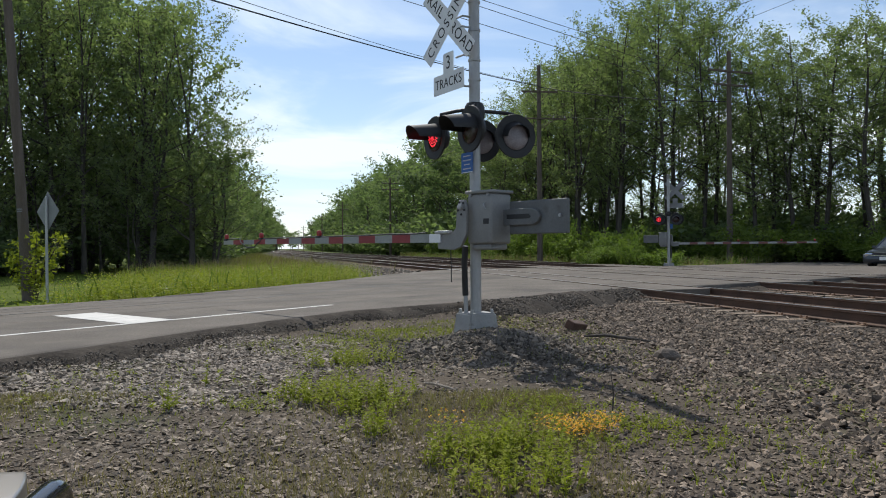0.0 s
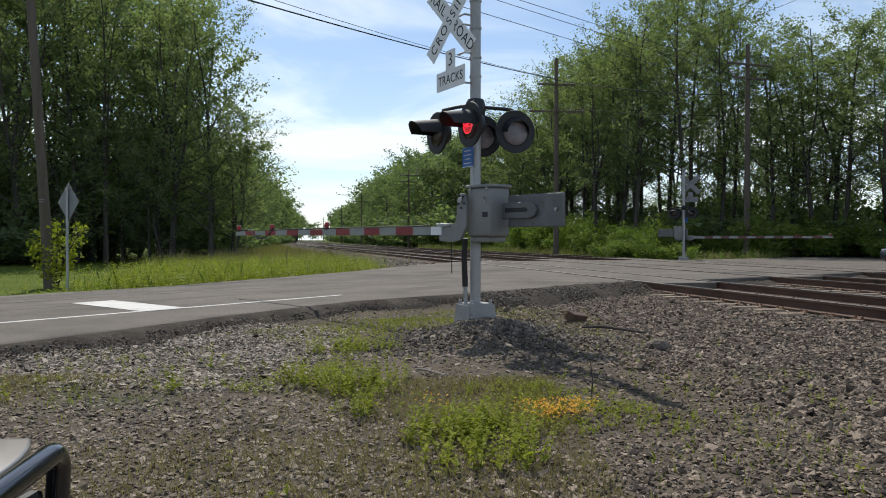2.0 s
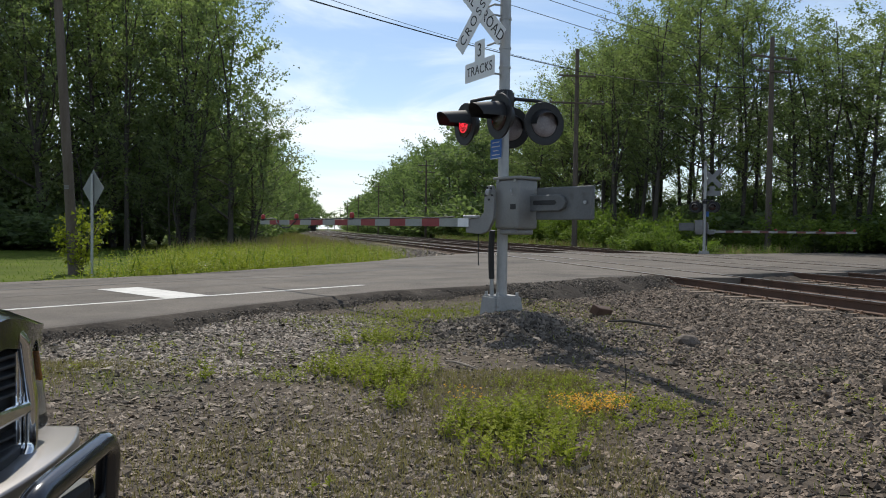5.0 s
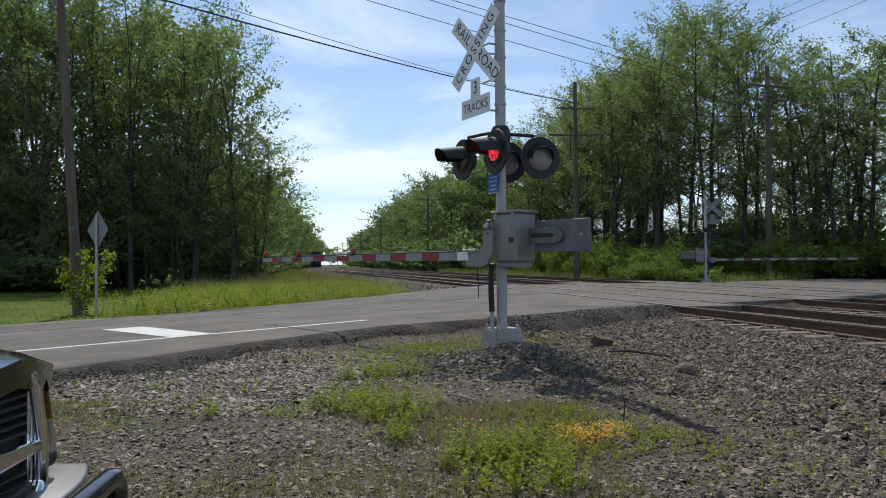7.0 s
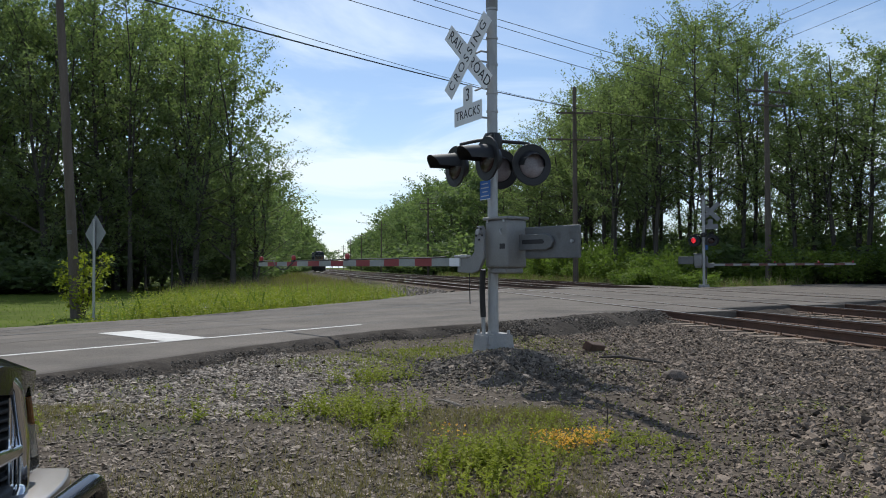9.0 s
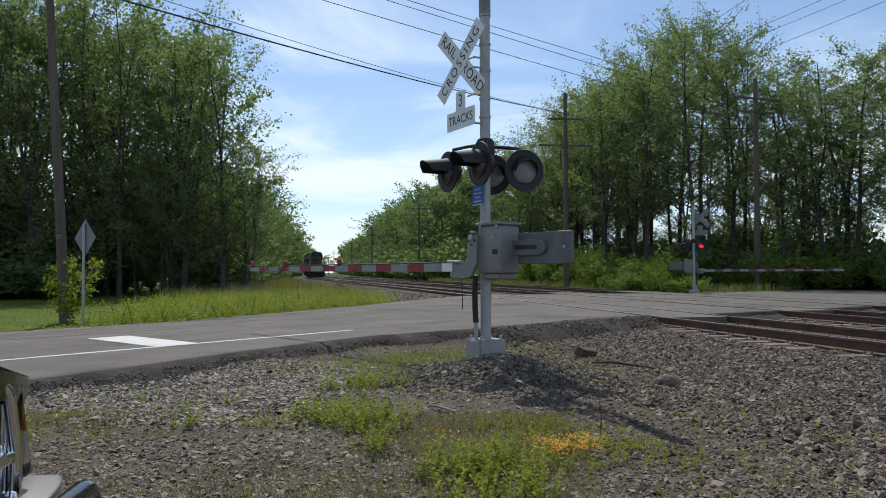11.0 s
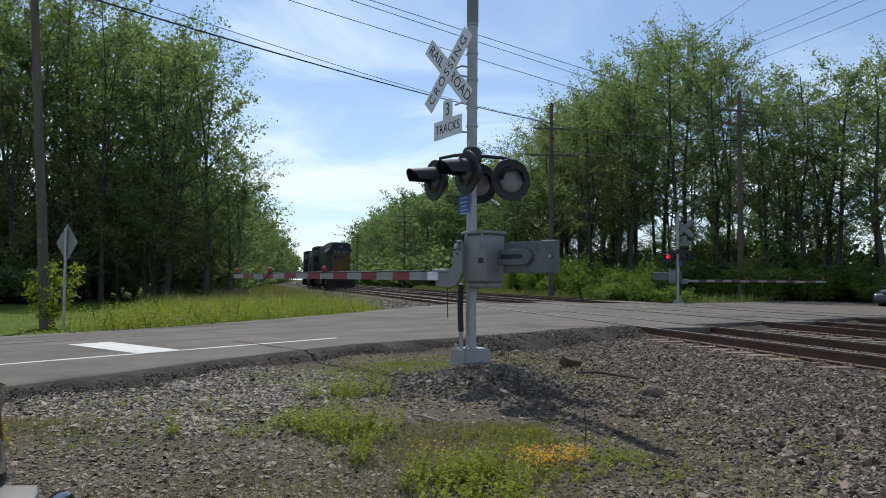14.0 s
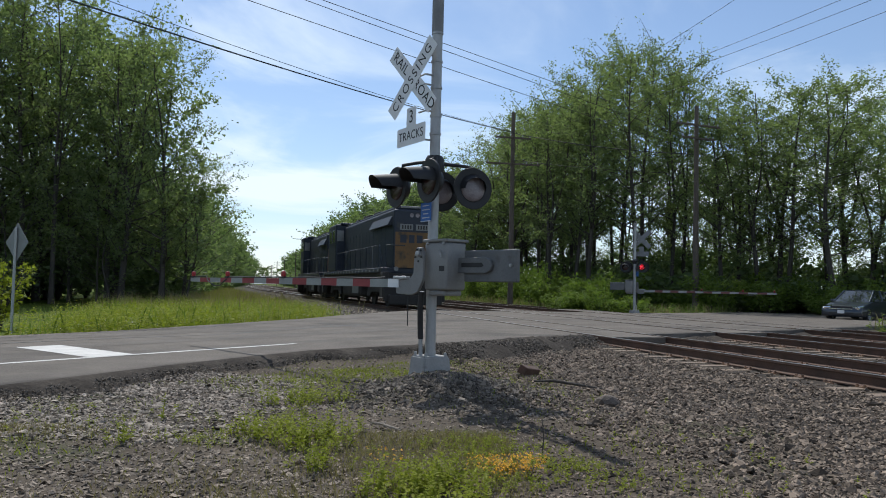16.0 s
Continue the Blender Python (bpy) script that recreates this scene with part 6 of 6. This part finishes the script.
def pickup(m):
    """Local +x is ahead, y 0 its left side, which lies away; x 0 the grille's face; z 0 the ground."""
    t = tagged(empty("pickup_truck", m), "pewter and black pickup truck with chrome grille and black guard", "pickup truck")
    W = 1.92
    yc = -W / 2
    # fenders, hood, cab, bed
    prof = [(-5.4, 0.55), (-0.10, 0.55), (-0.05, 0.70), (-0.05, 1.00), (-0.16, 1.06), (-1.35, 1.16), (-5.4, 1.16)]
    body = part("body", slab(prof, -W / 2 + 0.03, W / 2 - 0.03, 0.05, pose(0, yc, 0, 90, 0, 0)), M["truck_paint"], t, "pewter-coloured body", None, 35)
    for v in body.data.vertices:
        v.co.y = yc + (v.co.y - yc) * (1 - 0.15 * min(1.0, max(0.0, (v.co.x + 0.9) / 0.85)))
    hood = bmesh.new()
    rows = []
    for i, u in enumerate(np.linspace(0, 1, 10)):
        x = 0.015 - 1.4 * u
        row = []
        for v in np.linspace(-1, 1, 15):
            crown = 0.055 * (1 - v * v) + 0.03 * math.exp(-((abs(v) - 0.62) / 0.12) ** 2)
            nose = -0.045 * math.exp(-u * 14)
            xx = x + 0.03 * (1 - u) - 0.30 * max(0, abs(v) - 0.55) ** 1.6 * (1 - u)
            row.append(hood.verts.new((xx, yc + v * (W / 2 - 0.03) * (1 - 0.10 * (1 - u) ** 1.5), 1.13 + 0.10 * u + crown + nose)))
        rows.append(row)
    for a, b in zip(rows, rows[1:]):
        for k in range(14):
            hood.faces.new((a[k], a[k + 1], b[k + 1], b[k]))
    low = [hood.verts.new((v.co.x - 0.01, v.co.y, v.co.z - 0.10)) for v in rows[0]]
    for k in range(14):
        hood.faces.new((low[k], low[k + 1], rows[0][k + 1], rows[0][k]))
    bmesh.ops.recalc_face_normals(hood, faces=hood.faces)
    part("hood", hood, M["gloss_black"], t, "glossy dark hood with a raised front edge", None, 50)
    cabp = [(-1.35, 1.12), (-2.0, 1.68), (-2.4, 1.76), (-3.5, 1.74), (-3.75, 1.14)]
    part("cab", slab(cabp, -0.84, 0.84, 0.06, pose(0, yc, 0, 90, 0, 0)), M["truck_paint"], t, "", None, 35)
    part("windscreen", slab([(-1.40, 1.17), (-2.0, 1.665), (-2.02, 1.655), (-1.42, 1.16)], -0.76, 0.76, 0, pose(0.035, yc, 0.02, 90)), M["dark_glass"], t)
    for s in (0, 1):
        part("side_window", slab([(-1.75, 1.20), (-2.12, 1.62), (-3.3, 1.62), (-3.45, 1.20)], -0.005, 0.005, 0, pose(0, yc + (0.845 if s else -0.845), 0, 90)), M["dark_glass"], t)
    part("bed_floor", box(1.6, 1.6, 0.04, pose(-4.55, yc, 1.175)), M["truck_dark"], t)
    # grille: chrome surround, middle bar, posts and slats
    gr = part("grille", box(0.04, 1.36, 0.54, pose(-0.045, yc, 0.815)), M["truck_dark"], t, "black slatted grille in a chrome surround")
    for z0, z1 in ((0.865, 1.03), (0.58, 0.755)):
        for k in range(5):
            z = z0 + (z1 - z0) * (k + 0.5) / 5
            part("slat", box(0.035, 1.30, 0.012, pose(-0.012, yc, z, 0, 22, 0), 0.003, seg=1), M["truck_dark"], gr)
    for s in (-1, 1):
        y = yc + s * 0.655
        part("surround_side", tube(rounded([(0.0, y - s * 0.075, 1.085), (0.012, y - s * 0.045, 1.05), (0.02, y - s * 0.012, 0.83), (0.02, y - s * 0.015, 0.68), (0.03, y - s * 0.12, 0.57)], 0.02, 3), 0.028, 10), M["chrome"], gr, "chrome grille surround", None, 60)
        part("inner_trim", box(0.02, 0.03, 0.41, pose(0.0, yc + s * 0.60, 0.82), 0.006), M["chrome"], gr)
        part("post", box(0.05, 0.085, 0.46, pose(0.012, yc + s * 0.20, 0.76, 0, 0, 0), 0.012), M["chrome"], gr, "chrome grille post")
        bar = slab([(s * 0.16, -0.045), (s * 0.63, -0.008), (s * 0.63, 0.032), (s * 0.16, 0.048)], -0.03, 0.03, 0.012, pose(0.01, yc, 0.81, 90, 0, 90))
        part("middle_bar", bar, M["chrome"], gr, "wide chrome bar across the grille")
    part("badge", spin([(0.075, 0), (0.075, 0.02), (0.06, 0.03), (0.03, 0.03), (0, 0.028)], 24, pose(0.03, yc, 0.81, 0, 90, 0)), M["chrome"], gr)
    part("top_trim", box(0.05, 1.34, 0.02, pose(-0.015, yc, 1.09), 0.008), M["chrome"], gr)
    part("bottom_trim", box(0.05, 1.16, 0.035, pose(0.01, yc, 0.556), 0.012), M["chrome"], gr)
    # headlights
    for s in (-1, 1):
        y = yc + s * 0.752
        hl = part("headlight", box(0.16, 0.11, 0.36, pose(-0.085, y, 0.875, s * 9, 0, -s * 16), 0.035, seg=3), M["glass"], t, "clear headlight with an amber corner", None, 40)
        part("lamp_bowl", box(0.10, 0.07, 0.28, pose(-0.10, y, 0.875, s * 9, 0, -s * 16), 0.03), M["chrome"], hl)
        part("amber_corner", box(0.07, 0.03, 0.16, pose(-0.06, y + s * 0.034, 0.96, s * 9, 0, -s * 24), 0.015), M["amber"], hl)
        part("headlight_trim", box(0.10, 0.012, 0.34, pose(-0.07, y - s * 0.064, 0.865, s * 9, 0, 0), 0.004), M["truck_dark"], hl)
        part("fender_corner", slab([(0.05, -0.10), (0.05, 0.02), (-0.5, 0.09), (-0.5, -0.10)] if s > 0 else [(0.05, 0.10), (0.05, -0.02), (-0.5, -0.09), (-0.5, 0.10)], 0.60, 0.745, 0.02, pose(-0.14, yc + s * 0.90, 0)), M["truck_dark"], t)
    # bumper in curved steps
    def bumper(x_out, z0, z1, name, mat, wide, label=""):
        pts_o, pts_i = [], []
        for v in np.linspace(-1, 1, 61):
            bow = x_out - 0.17 * abs(v) ** 3.2
            pts_o.append((bow, yc + v * wide))
            pts_i.append((bow - 0.24, yc + v * (wide - 0.02)))
        return part(name, slab(pts_o + pts_i[::-1], z0, z1, 0.012), mat, t, label, None, 50)
    bp = bumper(0.19, 0.46, 0.665, "bumper", M["truck_paint"], 0.99, "pewter-coloured front bumper")
    bumper(0.08, 0.56, 0.70, "bumper_top_trim", M["truck_dark"], 0.80)
    bumper(0.165, 0.30, 0.50, "lower_valance", M["truck_dark"], 0.96)
    for s in (-1, 1):
        part("fog_lamp", spin([(0.055, 0), (0.05, 0.02), (0, 0.03)], 18, pose(0.155, yc + s * 0.62, 0.41, 0, 90, 0)), M["glass"], bp)
    # black tube guard: a hoop before each headlight, tied to a middle frame
    gd = part("front_guard", tube([(0.33, yc - 0.42, 0.45), (0.33, yc + 0.42, 0.45)], 0.03, 12), M["gloss_black"], t, "black steel tube guard before the bumper", None, 60)
    for s in (-1, 1):
        y0, y1 = yc + s * 0.10, yc + s * 0.76
        part("hoop", tube(rounded([(0.29, y0, 0.30), (0.31, y0 + s * 0.01, 0.66), (0.25, y1, 0.685), (0.22, y1 + s * 0.015, 0.30)], 0.10, 6), 0.042, 18), M["gloss_black"], gd, "", None, 60)
        part("guard_plate", box(0.03, 0.44, 0.20, pose(0.22, yc + s * 0.45, 0.47), 0.03), M["truck_dark"], gd)
        part("lower_tube", tube([(0.31, y0, 0.46), (0.23, y1, 0.47)], 0.022, 12), M["gloss_black"], gd, "", None, 60)
    # wheels, mirrors
    for x in (-0.95, -4.35):
        for s in (-1, 1):
            w = part("wheel", spin([(0.20, -0.12), (0.37, -0.12), (0.40, -0.08), (0.40, 0.08), (0.37, 0.12), (0.20, 0.12)], 36, pose(x, yc + s * 0.80, 0.40, 90, 0, 0)), M["tyre"], t, "black tyre", None, 40)
            part("rim", spin([(0, 0.09), (0.08, 0.10), (0.18, 0.06), (0.21, 0.11), (0.21, -0.1), (0, -0.1)], 24, pose(x, yc + s * 0.80, 0.40, -90 * s, 0, 0)), M["chrome"], w)
    for s in (-1, 1):
        part("mirror", box(0.10, 0.20, 0.20, pose(-1.75, yc + s * 1.03, 1.22), 0.03), M["truck_dark"], t)
    return t


pickup(pose(-1.52, 2.66, -0.47, 0, 0, 1.0))


# ---- the waiting car ----
def sedan(m):
    """Local +x is ahead, z 0 the ground."""
    c = tagged(empty("sedan", m), "dark blue-grey sedan waiting behind the lowered gate", "car")
    prof = [(-2.25, 0.30), (-2.28, 0.62), (-2.20, 0.93), (-1.75, 1.00), (1.05, 0.93), (1.75, 0.80), (2.18, 0.66), (2.24, 0.45), (2.20, 0.25), (-2.2, 0.25)]
    part("body", slab(prof, -0.89, 0.89, 0.07, pose(0, 0, 0, 90)), M["car_paint"], c, "dark blue-grey body", None, 40)
    top = bmesh.new()
    lo = [(-1.85, 0.96), (1.10, 0.90)]
    sec = [(-1.85, 0.80, 0.95), (-1.05, 0.66, 1.40), (-0.35, 0.64, 1.47), (0.25, 0.64, 1.43), (1.12, 0.80, 0.91)]
    ring = [[top.verts.new((x, -w, z)), top.verts.new((x, w, z))] for x, w, z in sec]
    base = [[top.verts.new((x, -0.82, 0.90)), top.verts.new((x, 0.82, 0.90))] for x, w, z in sec]
    for a, b, p, q in zip(ring, ring[1:], base, base[1:]):
        top.faces.new((a[0], a[1], b[1], b[0]))
        top.faces.new((a[0], b[0], q[0], p[0])), top.faces.new((a[1], p[1], q[1], b[1]))
    bmesh.ops.recalc_face_normals(top, faces=top.faces)
    cab = part("cabin", top, M["dark_glass"], c, "dark glazed cabin")
    part("roof", slab([(-1.0, -0.62), (0.2, -0.62), (0.2, 0.62), (-1.0, 0.62)], 1.435, 1.475, 0.02), M["car_paint"], cab)
    for s in (-1, 1):
        for a, b in (((1.12, 0.80, 0.92), (0.25, 0.655, 1.44)), ((-0.35, 0.82, 0.92), (-0.4, 0.655, 1.47)), ((-1.85, 0.8, 0.95), (-1.05, 0.67, 1.41))):
            part("pillar", rod((a[0], s * a[1], a[2]), (b[0], s * b[1], b[2]), 0.035, seg=8), M["car_paint"], cab)
        part("headlight", box(0.35, 0.36, 0.15, pose(2.02, s * 0.66, 0.66, 0, 14, -s * 22), 0.03), M["chrome"], c, "clear headlight")
        part("mirror", box(0.12, 0.20, 0.13, pose(0.75, s * 0.98, 0.98), 0.03), M["car_paint"], c)
        for x in (1.38, -1.32):
            w = part("wheel", spin([(0.19, -0.1), (0.30, -0.1), (0.325, -0.07), (0.325, 0.07), (0.30, 0.1), (0.19, 0.1)], 28, pose(x, s * 0.80, 0.325, 90)), M["tyre"], c, "black tyre", None, 40)
            part("rim", spin([(0, 0.08), (0.08, 0.09), (0.17, 0.05), (0.2, 0.095), (0.2, -0.09), (0, -0.09)], 20, pose(x, s * 0.80, 0.325, -90 * s)), M["galv"], w)
    part("upper_grille", box(0.06, 0.95, 0.14, pose(2.19, 0, 0.66), 0.02), M["truck_dark"], c)
    part("grille_trim", box(0.05, 1.0, 0.03, pose(2.22, 0, 0.60), 0.008), M["chrome"], c)
    part("lower_grille", box(0.06, 1.1, 0.14, pose(2.20, 0, 0.40), 0.02), M["truck_dark"], c)
    part("plate", box(0.01, 0.30, 0.15, pose(2.245, 0, 0.47)), M["sign_white"], c, "blank pale number plate")
    return c


sedan(pose(21.3, 35.2, -0.12, 0, 0, 218.0))


def follow(ob, lead):
    """Key an engine on the curved track; lead: metres from the train's front to its middle."""
    rows = []
    for k in range(33):
        t = 0.5 * k
        front = 34.6 + 20.5 * (16.0 - t)
        y = y_along(front, lead)
        x, yy, h = track_at(y)
        rows.append((t, pose(x, yy, RAIL_TOP, 0, 0, -90 + math.degrees(h))))
    walk(ob, rows)


def blink(ob, spans):
    """A lit lamp element stands proud of its lens while it flashes, and sinks back into the housing between."""
    rest, out = pose(0, 0, -0.06), pose(0, 0, 0.008)
    rows, now = [(0.0, out if spans and spans[0][0] <= 0 else rest)], 0.0
    for a, b in spans:
        if a > 0:
            rows += [(a - 0.034, rest), (a, out)]
        rows += [(b - 0.034, out), (b, rest)] if b < 16.0 else [(16.0, out)]
    rows.append((16.0, rest)) if rows[-1][0] < 16.0 else None
    walk(ob, rows)


def motions():
    follow(loco_a, 9.6)
    follow(loco_b, 26.3)
    beat = 0.6545
    spans = [(0.0, 0.15)] + [(0.15 + beat * k, 0.15 + beat * (k + 1)) for k in range(25)]
    first = spans[0::2], spans[1::2]
    for k, ob in enumerate(lits1[:2]):
        blink(ob, [s for s in first[k] if s[1] < 7.4])
    near = [[(0.0, 0.15)], [(0.65, 0.8)]]
    for k, ob in enumerate(reversed(lits2[-2:])):
        blink(ob, [s for s in near[k]] + [(a, min(b, 16.0)) for a, b in first[k] if a > 7.2 and b < 16.6])


motions()
